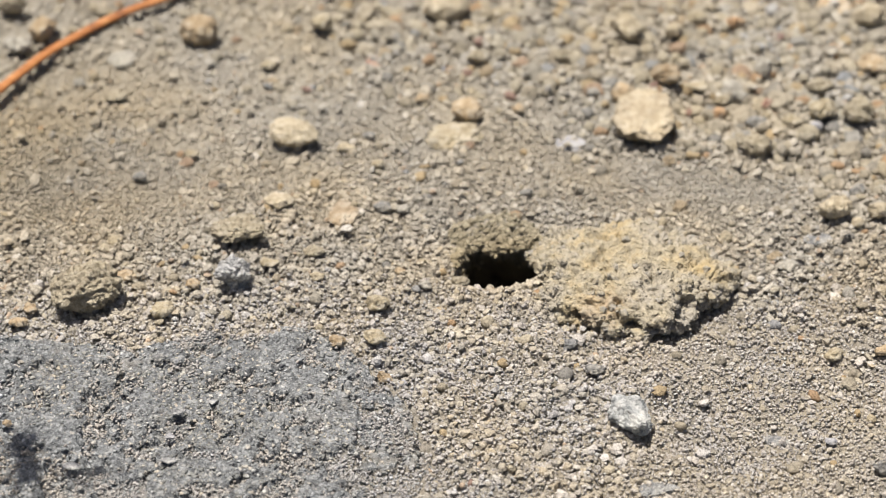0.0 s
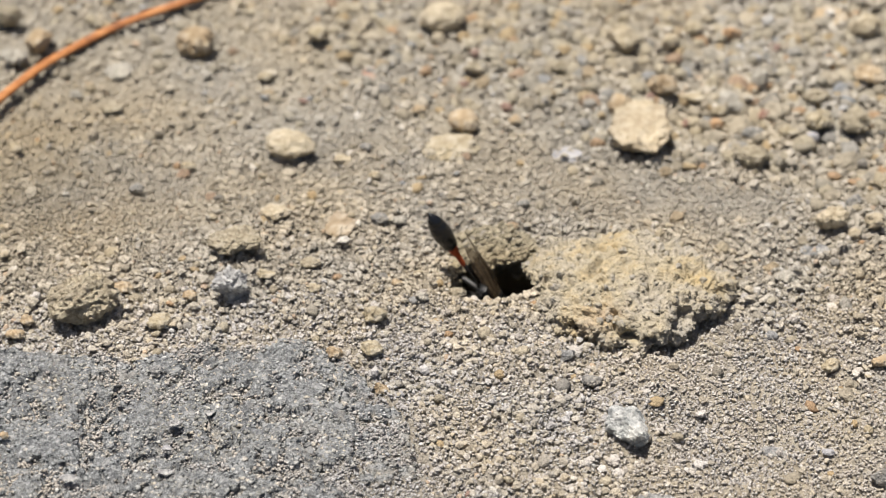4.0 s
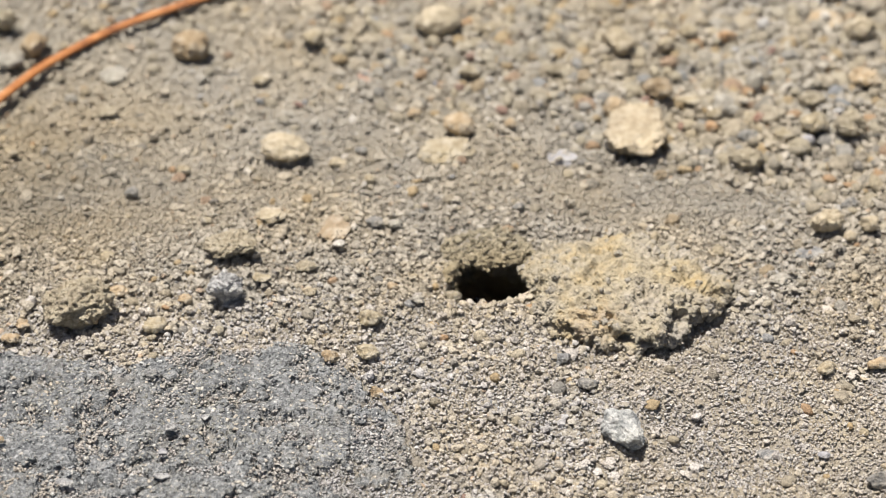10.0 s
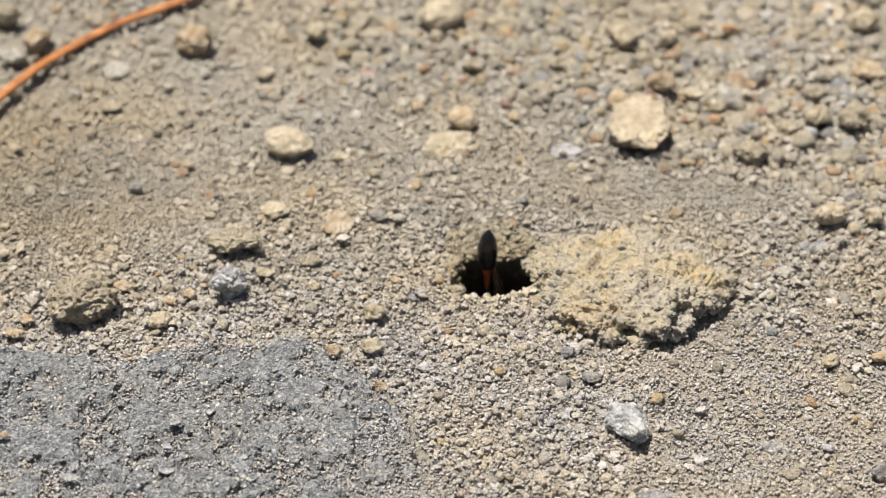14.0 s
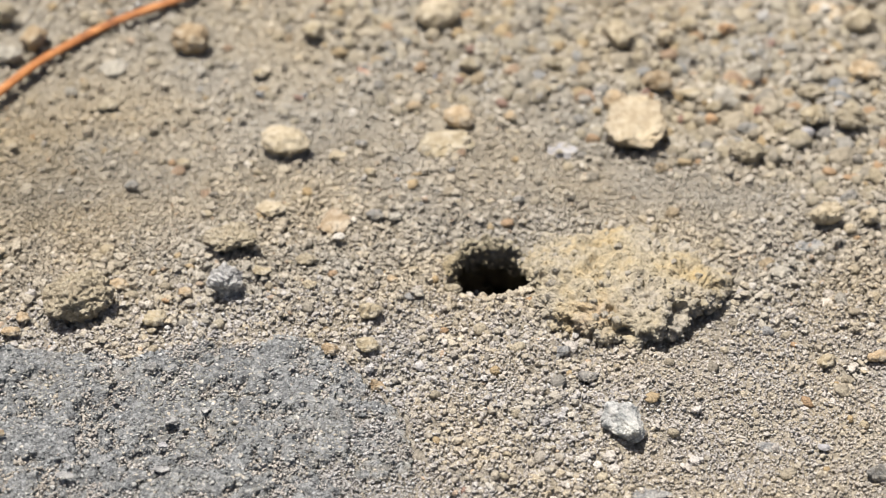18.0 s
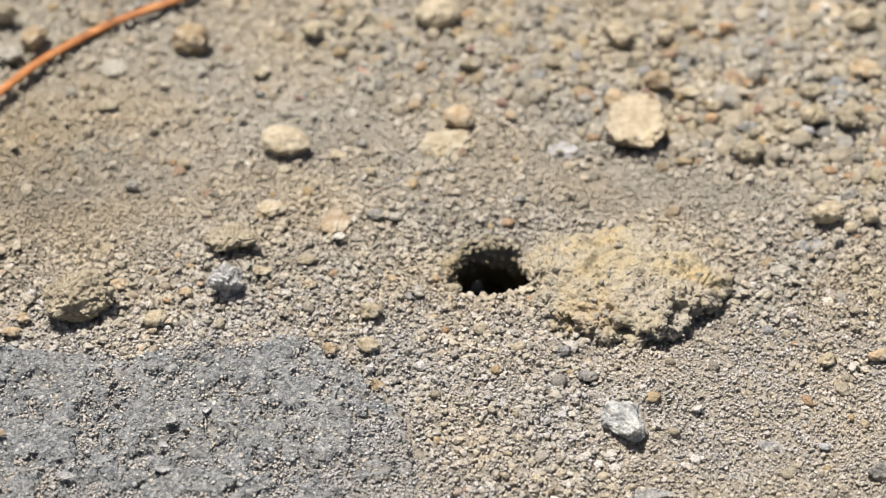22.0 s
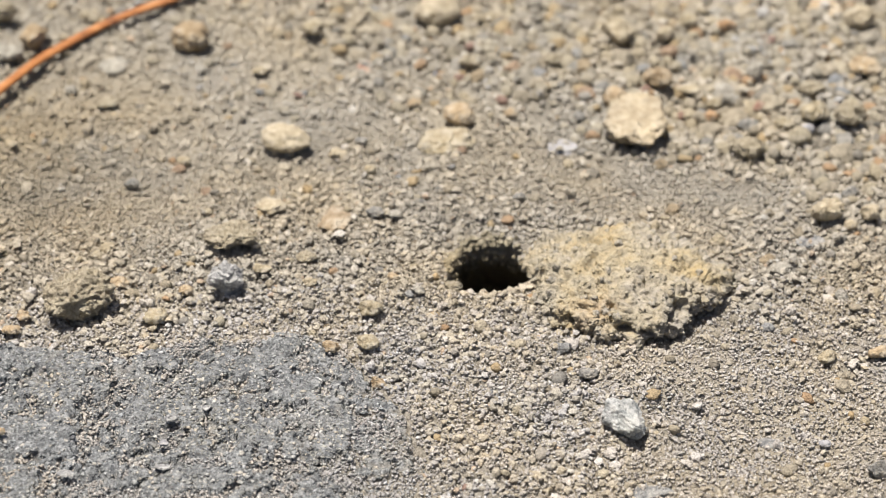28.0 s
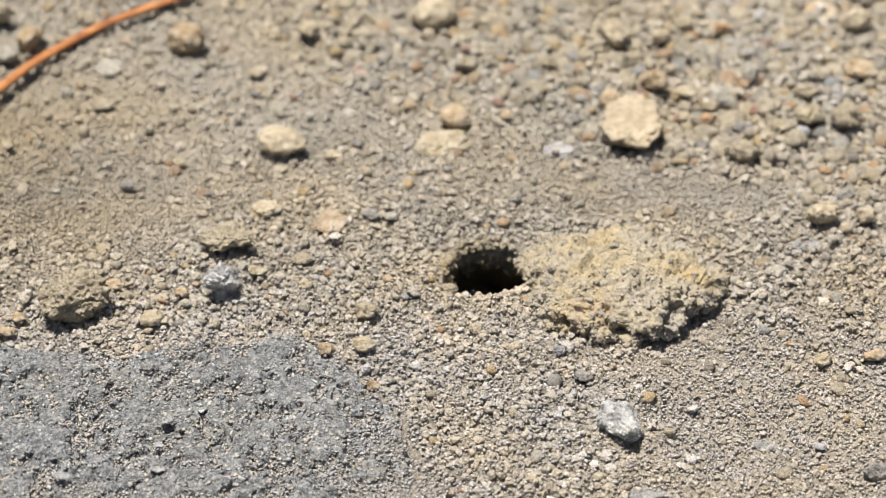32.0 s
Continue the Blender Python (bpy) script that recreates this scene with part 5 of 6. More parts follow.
def motions():
    rest = pose(0.0062, 0.0024, -0.0009, 8, 0, 2)
    walk(soil_crust, [(0, rest), (14.3, rest), (14.5, pose(0.0062, 0.0018, -0.002, -14, 4, 2)), (14.7, pose(0.0062, 0.004, -0.012, -55, 8, 2)),
                      (15.0, pose(0.0066, 0.012, -0.03, -70, 10, 4)), (32, pose(0.0066, 0.012, -0.03, -70, 10, 4))])
    jaws = Matrix.Translation((5.0 * U, 0, -1.5 * U))
    carried = [(t, pose(x, y, z, 0, -pitch, yaw) @ jaws) for t, x, y, z, pitch, yaw in ((19.4, 0.00623, -0.00301, -0.01300, -85, 0), (19.5, 0.00623, -0.00461, -0.00900, -80, 0), (19.6, 0.00623, -0.00461, -0.00450, -70, 0), (19.7, 0.00599, -0.00342, -0.00100, -52, -6), (19.8, 0.00593, -0.00488, 0.00150, -35, -8), (19.9, 0.00505, -0.00573, 0.00350, -20, -8), (20, 0.00257, -0.00555, 0.01231, 12, -10), (20.1, 0.02627, 0.01089, 0.01070, 10, 22), (20.2, 0.05023, 0.01157, 0.01926, 10, 10), (20.3, 0.07157, 0.01964, 0.02568, 5, 80))]
    away = pose(0.13, 0.03, 0.0006, 20, 30, 0)
    walk(soil_pellet, [(0, pose(0.0066, 0.004, -0.032)), (19.3, pose(0.0066, 0.004, -0.032)), *carried, (20.6, away), (32, away)])
    walk(wasp, [
        (0, pose(-0.06250, -0.03690, 0.07500, 0, -5, 105)), (0.2, pose(-0.09000, -0.04800, 0.06500, 0, -10, 175)),
        (0.7, pose(-0.09122, -0.02265, 0.04280, 0, -10, 60)), (1, pose(-0.06607, 0.00355, 0.04280, 0, -5, 0)),
        (1.1, pose(-0.04084, 0.00644, 0.03424, 0, -8, 8)), (1.2, pose(-0.01980, 0.00021, 0.02782, 0, -10, -5)),
        (1.3, pose(-0.00577, -0.00373, 0.01819, 0, -15, 0)), (1.4, pose(-0.00108, -0.00393, 0.00875, 0, -4, 0)),
        (1.5, pose(0.00283, -0.00402, 0.00320, 0, 18, -5)), (1.6, pose(0.00490, -0.00422, 0.00050, 0, 38, -5)),
        (1.7, pose(0.00573, -0.00340, -0.00100, 0, 52, -5)), (1.8, pose(0.00623, -0.00461, -0.00650, 0, 65, -5)),
        (1.9, pose(0.00623, -0.00091, -0.02000, 0, 85, 0)), (2, pose(0.00623, -0.00031, -0.02200, 0, 85, 0)),
        (2.1, pose(0.00623, -0.00451, -0.00800, 0, 80, 0)), (2.2, pose(0.00566, -0.00599, 0.00400, 0, 25, -30)),
        (2.3, pose(0.03376, -0.00865, 0.02782, 0, -10, -42)), (2.4, pose(0.03308, -0.01791, 0.03371, 0, -24, -84)),
        (2.5, pose(0.02662, -0.01143, 0.03317, 0, -20, -95)), (2.6, pose(0.02675, -0.01123, 0.03210, 0, 0, -158)),
        (2.7, pose(0.02002, 0.00126, 0.02996, 0, 0, -205)), (2.8, pose(0.01302, 0.00550, 0.03531, 0, 0, -212)),
        (2.9, pose(0.00591, 0.00167, 0.04066, 0, 0, -195)), (3, pose(-0.00060, -0.01224, 0.04601, 0, 0, -178)),
        (3.1, pose(-0.00189, -0.00054, 0.04280, 0, 0, -130)), (3.2, pose(-0.00128, 0.01147, 0.03531, 0, 0, -60)),
        (3.3, pose(0.00008, 0.01196, 0.03424, 0, 0, -20)), (3.4, pose(-0.00058, 0.01369, 0.02996, 0, -8, -15)),
        (3.5, pose(0.00165, 0.00317, 0.02354, 0, -10, -18)), (3.6, pose(0.00088, 0.00090, 0.01391, 0, -10, -5)),
        (3.7, pose(-0.00114, -0.00500, 0.00850, 0, -4, 0)), (3.85, pose(0.00335, -0.00338, 0.00250, 0, 25, -5)),
        (4, pose(0.00623, -0.00461, -0.00450, 0, 60, -5)), (4.1, pose(0.00623, -0.00091, -0.02000, 0, 85, 0)),
        (4.4, pose(0.00623, -0.00031, -0.02200, 0, 85, 0)), (4.6, pose(0.00623, -0.00451, -0.00800, 0, 80, 0)),
        (4.75, pose(0.00433, -0.00460, 0.00300, 0, 30, -5)), (4.9, pose(-0.00453, -0.00335, 0.02354, 0, -5, -20)),
        (5.1, pose(-0.00991, 0.00761, 0.03852, 0, -5, -30)), (5.3, pose(-0.01530, 0.00371, 0.02996, 0, -10, 10)),
        (5.5, pose(-0.01098, 0.00010, 0.01926, 0, -22, 12)), (5.6, pose(-0.01103, -0.00029, 0.01444, 0, -20, 10)),
        (5.7, pose(-0.00436, -0.00580, 0.00900, 0, -6, 3)), (5.8, pose(-0.00516, -0.00604, 0.00850, 0, -4, 0)),
        (5.9, pose(-0.00268, -0.00683, 0.00775, 0, 8, -3)), (6, pose(-0.00096, -0.00695, 0.00700, 0, 14, -6)),
        (6.1, pose(0.00533, -0.00341, 0.00100, 0, 35, -8)), (6.2, pose(0.00611, -0.00258, -0.00050, 0, 48, -8)),
        (6.3, pose(0.00307, -0.00296, 0.00300, 0, 28, -8)), (6.4, pose(-0.00196, 0.00144, 0.01819, 0, -5, -18)),
        (6.5, pose(-0.00326, 0.00532, 0.03745, 0, -5, -40)), (6.6, pose(-0.00949, 0.00407, 0.03745, 0, 0, -70)),
        (6.7, pose(-0.01329, -0.00244, 0.03852, 0, 0, -75)), (6.8, pose(-0.01681, -0.00634, 0.03745, 0, 0, -85)),
        (6.9, pose(-0.03145, -0.01185, 0.03700, 0, 2, -98)), (7, pose(-0.03240, -0.01984, 0.03350, 0, 0, -98)),
        (7.1, pose(-0.03735, -0.03200, 0.02782, 0, 0, -62)), (7.2, pose(-0.03199, -0.03767, 0.02675, 0, -5, -15)),
        (7.3, pose(-0.02233, -0.02948, 0.02354, 0, -25, 25)), (7.4, pose(-0.02184, -0.02088, 0.02247, 0, -28, 25)),
        (7.5, pose(-0.01630, -0.01147, 0.01872, 0, -30, 22)), (7.6, pose(-0.01157, -0.01084, 0.01766, 0, -28, 18)),
        (7.7, pose(-0.00906, -0.00658, 0.01284, 0, -20, 12)), (7.8, pose(-0.00798, -0.00741, 0.00875, 0, -4, 16)),
        (7.9, pose(-0.00796, -0.00750, 0.00850, 0, -3, 18)), (8, pose(-0.00725, -0.00768, 0.00850, 0, -3, 18)),
        (8.1, pose(-0.00742, -0.00736, 0.00825, 0, -3, 12)), (8.2, pose(-0.00806, -0.00826, 0.00775, 0, 2, -5)),
        (8.3, pose(-0.00722, -0.00794, 0.00750, 0, 6, -8)), (8.4, pose(-0.00943, -0.00854, 0.00625, 0, 30, -25)),
        (8.5, pose(-0.00961, -0.00841, 0.01000, 0, 20, -25)), (8.6, pose(-0.00676, -0.00107, 0.02889, 0, -5, -22)),
        (8.7, pose(0.00178, 0.00189, 0.03103, 0, -5, -5)), (8.8, pose(-0.00334, -0.00221, 0.02568, 0, -12, 0)),
        (8.9, pose(-0.00337, -0.00151, 0.02354, 0, -12, 0)), (9, pose(0.00132, -0.00368, 0.01498, 0, -10, 0)),
        (9.1, pose(-0.00183, -0.00655, 0.00900, 0, -10, 3)), (9.2, pose(-0.00133, -0.00568, 0.00900, 0, -12, 5)),
        (9.3, pose(-0.00184, -0.00707, 0.00800, 0, -2, 0)), (9.4, pose(0.00030, -0.00700, 0.00725, 0, 10, -5)),
        (9.5, pose(0.00506, -0.00358, 0.00100, 0, 35, -8)), (9.6, pose(0.00618, -0.00179, -0.00100, 0, 50, -8)),
        (9.7, pose(0.00623, -0.00461, -0.00500, 0, 72, 0)), (9.8, pose(0.00623, -0.00121, -0.01900, 0, 85, 0)),
        (9.9, pose(0.00623, -0.00031, -0.02200, 0, 85, 0)), (13.8, pose(0.00623, -0.00031, -0.02200, 0, 85, 0)),
        (13.9, pose(0.00623, -0.00271, -0.01400, 0, 85, 0)), (14, pose(0.00623, -0.00461, -0.00900, 0, 80, 0)),
        (14.1, pose(0.00623, -0.00461, -0.00550, 0, 75, 0)), (14.2, pose(0.00623, -0.00461, -0.00750, 0, 62, -5)),
        (14.3, pose(0.00579, -0.00385, -0.00000, 0, 45, -8)), (14.4, pose(0.00453, -0.00444, 0.00250, 0, 25, -8)),
        (14.5, pose(-0.00493, 0.00211, 0.01605, 0, -15, 5)), (14.7, pose(-0.00162, 0.01574, 0.03638, 0, -10, 30)),
        (15, pose(0.00783, 0.01953, 0.04815, 0, -5, -60)), (15.3, pose(-0.00153, 0.00338, 0.02996, 0, -8, -15)),
        (15.55, pose(-0.00084, -0.00538, 0.00875, 0, -4, 0)), (15.75, pose(0.00400, -0.00434, 0.00250, 0, 25, -5)),
        (15.95, pose(0.00623, -0.00461, -0.00600, 0, 62, -5)), (16.1, pose(0.00623, -0.00121, -0.01900, 0, 85, 0)),
        (16.3, pose(0.00623, -0.00031, -0.02200, 0, 85, 0)), (19.3, pose(0.00623, -0.00031, -0.02200, 0, 85, 0)),
        (19.4, pose(0.00623, -0.00301, -0.01300, 0, 85, 0)), (19.5, pose(0.00623, -0.00461, -0.00900, 0, 80, 0)),
        (19.6, pose(0.00623, -0.00461, -0.00450, 0, 70, 0)), (19.7, pose(0.00599, -0.00342, -0.00100, 0, 52, -6)),
        (19.8, pose(0.00593, -0.00488, 0.00150, 0, 35, -8)), (19.9, pose(0.00505, -0.00573, 0.00350, 0, 20, -8)),
        (20, pose(0.00257, -0.00555, 0.01231, 0, -12, -10)), (20.1, pose(0.02627, 0.01089, 0.01070, 0, -10, 22)),
        (20.2, pose(0.05023, 0.01157, 0.01926, 0, -10, 10)), (20.3, pose(0.07157, 0.01964, 0.02568, 0, -5, 80)),
        (20.4, pose(0.02840, 0.03146, 0.03638, 0, -5, 165)), (20.5, pose(0.01239, 0.04050, 0.03852, 0, -5, 170)),
        (20.6, pose(-0.00251, 0.02685, 0.04066, 0, -5, 190)), (20.7, pose(-0.01219, 0.02650, 0.03852, 0, -5, 260)),
        (20.8, pose(-0.00519, 0.02034, 0.03103, 0, -8, 340)), (20.9, pose(0.00111, 0.02039, 0.02943, 0, -8, 360)),
        (21, pose(-0.00268, 0.01995, 0.02943, 0, -8, 358)), (21.1, pose(-0.00425, 0.00698, 0.02782, 0, -10, 355)),
        (21.2, pose(-0.00228, -0.00475, 0.02086, 0, -12, 353)), (21.3, pose(0.00024, -0.00338, 0.01391, 0, -16, 354)),
        (21.4, pose(-0.00203, -0.00619, 0.00875, 0, -6, 358)), (21.5, pose(-0.00117, -0.00640, 0.00825, 0, -4, 358)),
        (21.6, pose(0.00219, -0.00570, 0.00625, 0, 12, 354)), (21.7, pose(0.00556, -0.00311, 0.00100, 0, 35, 352)),
        (21.8, pose(0.00619, -0.00166, -0.00200, 0, 55, 352)), (21.9, pose(0.00623, -0.00461, -0.00900, 0, 78, 358)),
        (22, pose(0.00623, -0.00091, -0.02000, 0, 85, 360)), (22.2, pose(0.00623, -0.00031, -0.02200, 0, 85, 360)),
        (24.7, pose(0.00623, -0.00031, -0.02200, 0, 85, 360)), (24.8, pose(0.00623, -0.00361, -0.01100, 0, 85, 360)),
        (24.9, pose(0.00623, -0.00461, -0.00700, 0, 78, 360)), (25, pose(0.00623, -0.00461, -0.00450, 0, 60, 360)),
        (25.1, pose(0.00541, -0.00527, 0.00000, 0, 42, 355)), (25.2, pose(0.00479, -0.00576, 0.00250, 0, 22, 352)),
        (25.3, pose(0.00020, -0.00896, 0.00812, 0, -8, 362)), (25.4, pose(-0.00436, 0.01329, 0.02300, 0, -10, 390)),
        (25.5, pose(-0.00974, 0.04797, 0.02568, 0, -10, 440)), (25.8, pose(-0.01612, 0.12736, 0.04280, 0, -10, 450)),
        (26.3, pose(-0.05316, 0.09694, 0.06420, 0, -5, 540)), (27.2, pose(-0.10830, 0.01533, 0.06420, 0, -5, 620)),
        (28.2, pose(-0.09285, -0.00343, 0.05350, 0, -5, 690)), (28.5, pose(-0.04741, -0.00681, 0.03852, 0, -8, 715)),
        (28.6, pose(-0.03167, -0.01069, 0.02782, 0, -12, 715)), (28.7, pose(-0.01050, -0.00556, 0.01926, 0, -16, 718)),
        (28.8, pose(-0.00730, -0.00685, 0.01284, 0, -14, 720)), (28.9, pose(-0.00030, -0.00802, 0.00800, 0, 1, 708)),
        (29, pose(0.00080, -0.00723, 0.00720, 0, 5, 702)), (29.1, pose(0.00446, -0.00429, 0.00150, 0, 22, 712)),
        (29.2, pose(0.00588, -0.00244, -0.00100, 0, 35, 712)), (29.3, pose(0.00623, -0.00461, -0.00850, 0, 62, 715)),
        (29.4, pose(0.00623, -0.00211, -0.01600, 0, 85, 720)), (29.6, pose(0.00623, -0.00031, -0.02200, 0, 85, 720)),
        (32, pose(0.00623, -0.00031, -0.02200, 0, 85, 720)),
    ])
    walk(abdomen, [
        (0, pose(-0.00335, 0, -0.00032, 0, 51, 0)), (0.2, pose(-0.00335, 0, -0.00032, 0, 38, 0)),
        (0.7, pose(-0.00335, 0, -0.00032, 0, 38, 0)), (1, pose(-0.00335, 0, -0.00032, 0, 38, 0)),
        (1.1, pose(-0.00335, 0, -0.00032, 0, 38, 0)), (1.2, pose(-0.00335, 0, -0.00032, 0, 43, 0)),
        (1.3, pose(-0.00335, 0, -0.00032, 0, 38, 0)), (1.4, pose(-0.00335, 0, -0.00032, 0, -3, 0)),
        (1.5, pose(-0.00335, 0, -0.00032, 0, 0, 0)), (1.6, pose(-0.00335, 0, -0.00032, 0, 3, 0)),
        (1.7, pose(-0.00335, 0, -0.00032, 0, -1, 0)), (1.8, pose(-0.00335, 0, -0.00032, 0, 0, 0)),
        (1.9, pose(-0.00335, 0, -0.00032, 0, 0, 0)), (2, pose(-0.00335, 0, -0.00032, 0, 0, 0)),
        (2.1, pose(-0.00335, 0, -0.00032, 0, 0, 0)), (2.2, pose(-0.00335, 0, -0.00032, 0, 75, 0)),
        (2.3, pose(-0.00335, 0, -0.00032, 0, 38, 0)), (2.4, pose(-0.00335, 0, -0.00032, 0, 45, 0)),
        (2.5, pose(-0.00335, 0, -0.00032, 0, 78, 0)), (2.6, pose(-0.00335, 0, -0.00032, 0, 88, 0)),
        (2.7, pose(-0.00335, 0, -0.00032, 0, 56, 0)), (2.8, pose(-0.00335, 0, -0.00032, 0, 54, 0)),
        (2.9, pose(-0.00335, 0, -0.00032, 0, 53, 0)), (3, pose(-0.00335, 0, -0.00032, 0, 55, 0)),
        (3.1, pose(-0.00335, 0, -0.00032, 0, 38, 0)), (3.2, pose(-0.00335, 0, -0.00032, 0, 38, 0)),
        (3.3, pose(-0.00335, 0, -0.00032, 0, 38, 0)), (3.4, pose(-0.00335, 0, -0.00032, 0, 62, 0)),
        (3.5, pose(-0.00335, 0, -0.00032, 0, 72, 0)), (3.6, pose(-0.00335, 0, -0.00032, 0, 32, 0)),
        (3.7, pose(-0.00335, 0, -0.00032, 0, 4, 0)), (3.85, pose(-0.00335, 0, -0.00032, 0, 1, 0)),
        (4, pose(-0.00335, 0, -0.00032, 0, 0, 0)), (4.1, pose(-0.00335, 0, -0.00032, 0, 0, 0)),
        (4.4, pose(-0.00335, 0, -0.00032, 0, 0, 0)), (4.6, pose(-0.00335, 0, -0.00032, 0, 0, 0)),
        (4.75, pose(-0.00335, 0, -0.00032, 0, 16, 0)), (4.9, pose(-0.00335, 0, -0.00032, 0, 46, 0)),
        (5.1, pose(-0.00335, 0, -0.00032, 0, 38, 0)), (5.3, pose(-0.00335, 0, -0.00032, 0, 38, 0)),
        (5.5, pose(-0.00335, 0, -0.00032, 0, 67, 0)), (5.6, pose(-0.00335, 0, -0.00032, 0, 58, 0)),
        (5.7, pose(-0.00335, 0, -0.00032, 0, 8, 0)), (5.8, pose(-0.00335, 0, -0.00032, 0, 0, 0)),
        (5.9, pose(-0.00335, 0, -0.00032, 0, 5, 0)), (6, pose(-0.00335, 0, -0.00032, 0, -6, 0)),
        (6.1, pose(-0.00335, 0, -0.00032, 0, -8, 0)), (6.2, pose(-0.00335, 0, -0.00032, 0, -24, 0)),
        (6.3, pose(-0.00335, 0, -0.00032, 0, 5, 0)), (6.4, pose(-0.00335, 0, -0.00032, 0, 35, 0)),
        (6.5, pose(-0.00335, 0, -0.00032, 0, 22, 0)), (6.6, pose(-0.00335, 0, -0.00032, 0, 10, 0)),
        (6.7, pose(-0.00335, 0, -0.00032, 0, 20, 0)), (6.8, pose(-0.00335, 0, -0.00032, 0, 20, 0)),
        (6.9, pose(-0.00335, 0, -0.00032, 0, 60, 0)), (7, pose(-0.00335, 0, -0.00032, 0, 58, 0)),
        (7.1, pose(-0.00335, 0, -0.00032, 0, 69, 0)), (7.2, pose(-0.00335, 0, -0.00032, 0, 60, 0)),
        (7.3, pose(-0.00335, 0, -0.00032, 0, 61, 0)), (7.4, pose(-0.00335, 0, -0.00032, 0, 63, 0)),
        (7.5, pose(-0.00335, 0, -0.00032, 0, 68, 0)), (7.6, pose(-0.00335, 0, -0.00032, 0, 60, 0)),
        (7.7, pose(-0.00335, 0, -0.00032, 0, 57, 0)), (7.8, pose(-0.00335, 0, -0.00032, 0, 9, 0)),
        (7.9, pose(-0.00335, 0, -0.00032, 0, 9, 0)), (8, pose(-0.00335, 0, -0.00032, 0, 5, 0)),
        (8.1, pose(-0.00335, 0, -0.00032, 0, 7, 0)), (8.2, pose(-0.00335, 0, -0.00032, 0, 9, 0)),
        (8.3, pose(-0.00335, 0, -0.00032, 0, 5, 0)), (8.4, pose(-0.00335, 0, -0.00032, 0, 21, 0)),
        (8.5, pose(-0.00335, 0, -0.00032, 0, 38, 0)), (8.6, pose(-0.00335, 0, -0.00032, 0, 85, 0)),
        (8.7, pose(-0.00335, 0, -0.00032, 0, 56, 0)), (8.8, pose(-0.00335, 0, -0.00032, 0, 60, 0)),
        (8.9, pose(-0.00335, 0, -0.00032, 0, 57, 0)), (9, pose(-0.00335, 0, -0.00032, 0, 52, 0)),
        (9.1, pose(-0.00335, 0, -0.00032, 0, 3, 0)), (9.2, pose(-0.00335, 0, -0.00032, 0, -9, 0)),
        (9.3, pose(-0.00335, 0, -0.00032, 0, 25, 0)), (9.4, pose(-0.00335, 0, -0.00032, 0, 8, 0)),
        (9.5, pose(-0.00335, 0, -0.00032, 0, 9, 0)), (9.6, pose(-0.00335, 0, -0.00032, 0, -19, 0)),
        (9.7, pose(-0.00335, 0, -0.00032, 0, 10, 0)), (9.8, pose(-0.00335, 0, -0.00032, 0, 0, 0)),
        (9.9, pose(-0.00335, 0, -0.00032, 0, 0, 0)), (13.8, pose(-0.00335, 0, -0.00032, 0, 0, 0)),
        (13.9, pose(-0.00335, 0, -0.00032, 0, 0, 0)), (14, pose(-0.00335, 0, -0.00032, 0, 10, 0)),
        (14.1, pose(-0.00335, 0, -0.00032, 0, 21, 0)), (14.2, pose(-0.00335, 0, -0.00032, 0, 4, 0)),
        (14.3, pose(-0.00335, 0, -0.00032, 0, -3, 0)), (14.4, pose(-0.00335, 0, -0.00032, 0, 16, 0)),
        (14.5, pose(-0.00335, 0, -0.00032, 0, 11, 0)), (14.7, pose(-0.00335, 0, -0.00032, 0, 38, 0)),
        (15, pose(-0.00335, 0, -0.00032, 0, 38, 0)), (15.3, pose(-0.00335, 0, -0.00032, 0, 38, 0)),
        (15.55, pose(-0.00335, 0, -0.00032, 0, 2, 0)), (15.75, pose(-0.00335, 0, -0.00032, 0, 4, 0)),
        (15.95, pose(-0.00335, 0, -0.00032, 0, 3, 0)), (16.1, pose(-0.00335, 0, -0.00032, 0, 0, 0)),
        (16.3, pose(-0.00335, 0, -0.00032, 0, 0, 0)), (19.3, pose(-0.00335, 0, -0.00032, 0, 0, 0)),
        (19.4, pose(-0.00335, 0, -0.00032, 0, 0, 0)), (19.5, pose(-0.00335, 0, -0.00032, 0, 14, 0)),
        (19.6, pose(-0.00335, 0, -0.00032, 0, 21, 0)), (19.7, pose(-0.00335, 0, -0.00032, 0, 9, 0)),
        (19.8, pose(-0.00335, 0, -0.00032, 0, -2, 0)), (19.9, pose(-0.00335, 0, -0.00032, 0, 4, 0)),
        (20, pose(-0.00335, 0, -0.00032, 0, 29, 0)), (20.1, pose(-0.00335, 0, -0.00032, 0, -1, 0)),
        (20.2, pose(-0.00335, 0, -0.00032, 0, 38, 0)), (20.3, pose(-0.00335, 0, -0.00032, 0, 38, 0)),
        (20.4, pose(-0.00335, 0, -0.00032, 0, 38, 0)), (20.5, pose(-0.00335, 0, -0.00032, 0, 38, 0)),
        (20.6, pose(-0.00335, 0, -0.00032, 0, 38, 0)), (20.7, pose(-0.00335, 0, -0.00032, 0, 38, 0)),
        (20.8, pose(-0.00335, 0, -0.00032, 0, 38, 0)), (20.9, pose(-0.00335, 0, -0.00032, 0, 38, 0)),
        (21, pose(-0.00335, 0, -0.00032, 0, 34, 0)), (21.1, pose(-0.00335, 0, -0.00032, 0, 61, 0)),
        (21.2, pose(-0.00335, 0, -0.00032, 0, 40, 0)), (21.3, pose(-0.00335, 0, -0.00032, 0, 61, 0)),
        (21.4, pose(-0.00335, 0, -0.00032, 0, -15, 0)), (21.5, pose(-0.00335, 0, -0.00032, 0, -12, 0)),
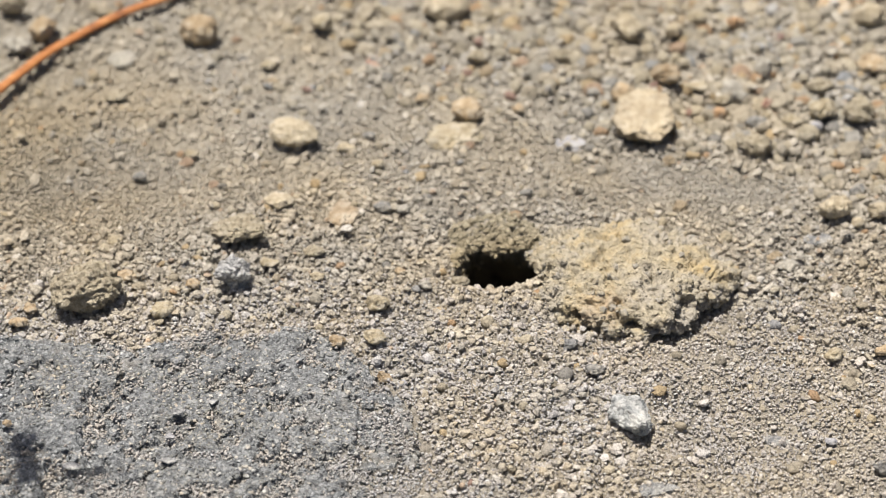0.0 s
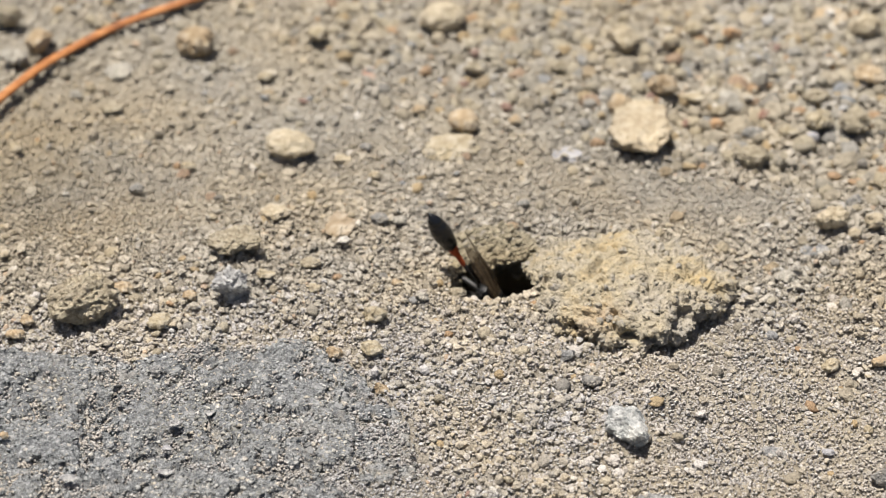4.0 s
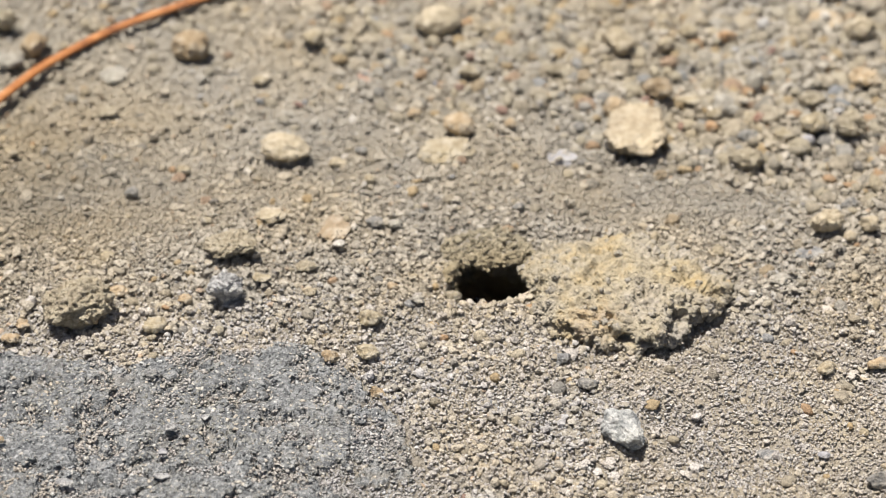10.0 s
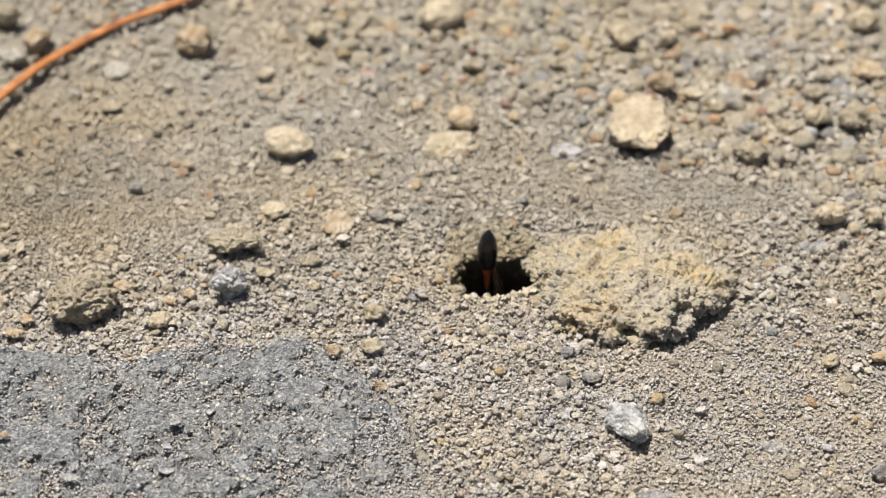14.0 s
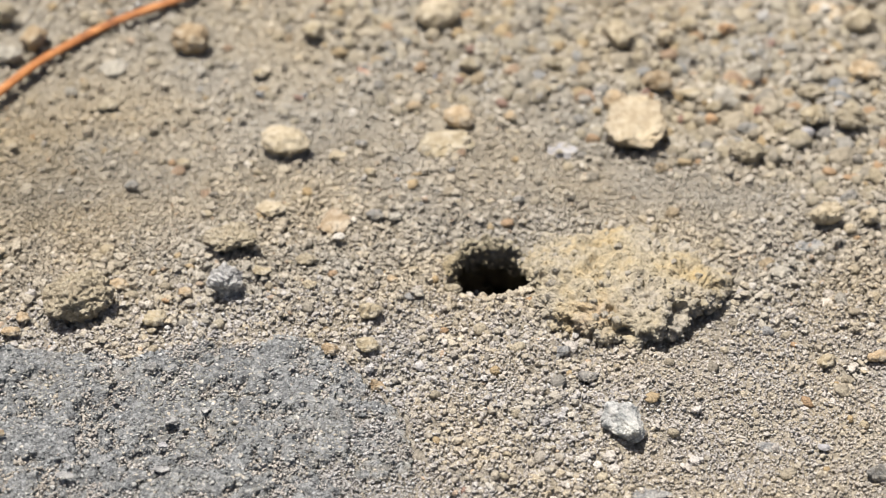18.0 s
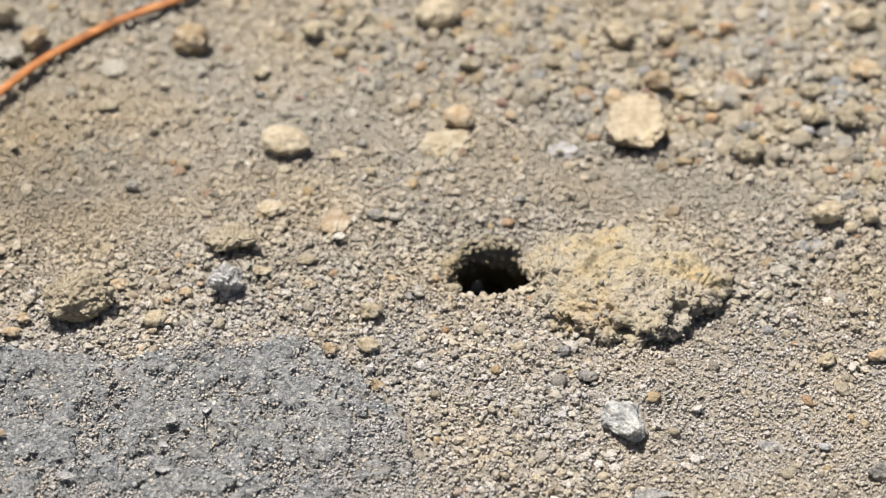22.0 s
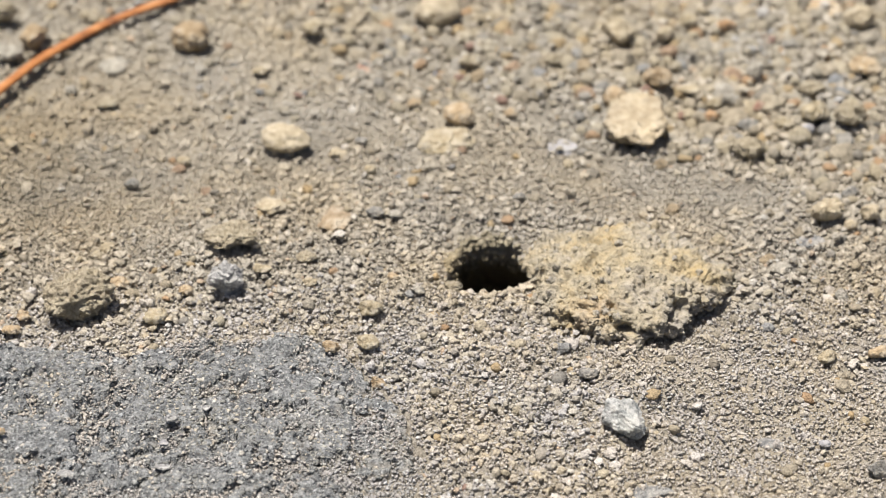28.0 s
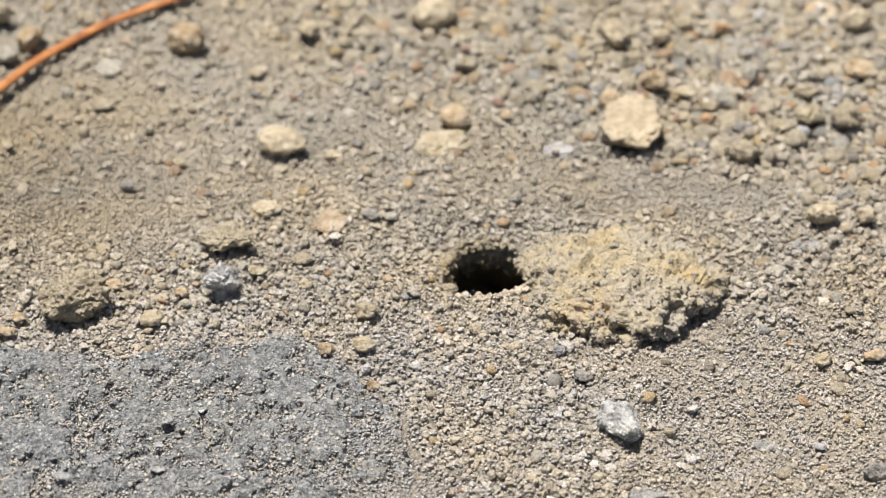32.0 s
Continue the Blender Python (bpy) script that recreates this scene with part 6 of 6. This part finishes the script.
        (21.6, pose(-0.00335, 0, -0.00032, 0, -7, 0)), (21.7, pose(-0.00335, 0, -0.00032, 0, -18, 0)),
        (21.8, pose(-0.00335, 0, -0.00032, 0, -8, 0)), (21.9, pose(-0.00335, 0, -0.00032, 0, 18, 0)),
        (22, pose(-0.00335, 0, -0.00032, 0, 0, 0)), (22.2, pose(-0.00335, 0, -0.00032, 0, 0, 0)),
        (24.7, pose(-0.00335, 0, -0.00032, 0, 0, 0)), (24.8, pose(-0.00335, 0, -0.00032, 0, 0, 0)),
        (24.9, pose(-0.00335, 0, -0.00032, 0, 15, 0)), (25, pose(-0.00335, 0, -0.00032, 0, 27, 0)),
        (25.1, pose(-0.00335, 0, -0.00032, 0, 27, 0)), (25.2, pose(-0.00335, 0, -0.00032, 0, 14, 0)),
        (25.3, pose(-0.00335, 0, -0.00032, 0, -2, 0)), (25.4, pose(-0.00335, 0, -0.00032, 0, 45, 0)),
        (25.5, pose(-0.00335, 0, -0.00032, 0, 38, 0)), (25.8, pose(-0.00335, 0, -0.00032, 0, 38, 0)),
        (26.3, pose(-0.00335, 0, -0.00032, 0, 38, 0)), (27.2, pose(-0.00335, 0, -0.00032, 0, 38, 0)),
        (28.2, pose(-0.00335, 0, -0.00032, 0, 38, 0)), (28.5, pose(-0.00335, 0, -0.00032, 0, 38, 0)),
        (28.6, pose(-0.00335, 0, -0.00032, 0, 25, 0)), (28.7, pose(-0.00335, 0, -0.00032, 0, 35, 0)),
        (28.8, pose(-0.00335, 0, -0.00032, 0, 50, 0)), (28.9, pose(-0.00335, 0, -0.00032, 0, 8, 0)),
        (29, pose(-0.00335, 0, -0.00032, 0, -8, 0)), (29.1, pose(-0.00335, 0, -0.00032, 0, -31, 0)),
        (29.2, pose(-0.00335, 0, -0.00032, 0, -41, 0)), (29.3, pose(-0.00335, 0, -0.00032, 0, 6, 0)),
        (29.4, pose(-0.00335, 0, -0.00032, 0, 0, 0)), (29.6, pose(-0.00335, 0, -0.00032, 0, 0, 0)),
        (32, pose(-0.00335, 0, -0.00032, 0, 0, 0)),
    ])
    for kind, side, femur, tibia, tarsus in legs:
        rows = [(t, leg_poses(kind, side, s)) for t, s in stance_rows()]
        for i, ob in enumerate((femur, tibia, tarsus)):
            walk(ob, [(t, p[i]) for t, p in rows])
    for ob, side in antennae:
        bend = {"fly": (0, 4), "land": (12, 0), "spread": (40, 22), "hang": (0, 4), "stand": (62, -10), "tuck": (10, -14)}
        walk(ob, [(t, pose(4.5 * U, side * 0.3 * U, 0.3 * U, 0, bend[s][0], side * bend[s][1])) for t, s in stance_rows()])
    for ob, root, side in wings:
        hind = ob.name.startswith("hindwing")
        folded = wing_pose(root, side, 86 if hind else 90, 2 if hind else 3, 34)
        rows = []
        for a, b in FLIGHTS:
            if a > 0:
                rows.append((a - 0.1, folded))
                rows.append((a - 0.034, wing_pose(root, side, 78 if hind else 72, 34, 10)))
            n = int((b - a) * FPS)
            for i in range(n + 1):
                late = b - a - i / FPS < 0.1
                beat = (34, 10, 26, 16)[i % 4] if late else (14, -12, 20, -6)[i % 4]
                sweep = 62 if late else 14
                rows.append((a + i / FPS, wing_pose(root, side, sweep + 14 if hind else sweep, beat, -8 if late else -48)))
            rows.append((a + (n + 3) / FPS, folded))
        rows.append((32.0, folded))
        walk(ob, rows)


motions()
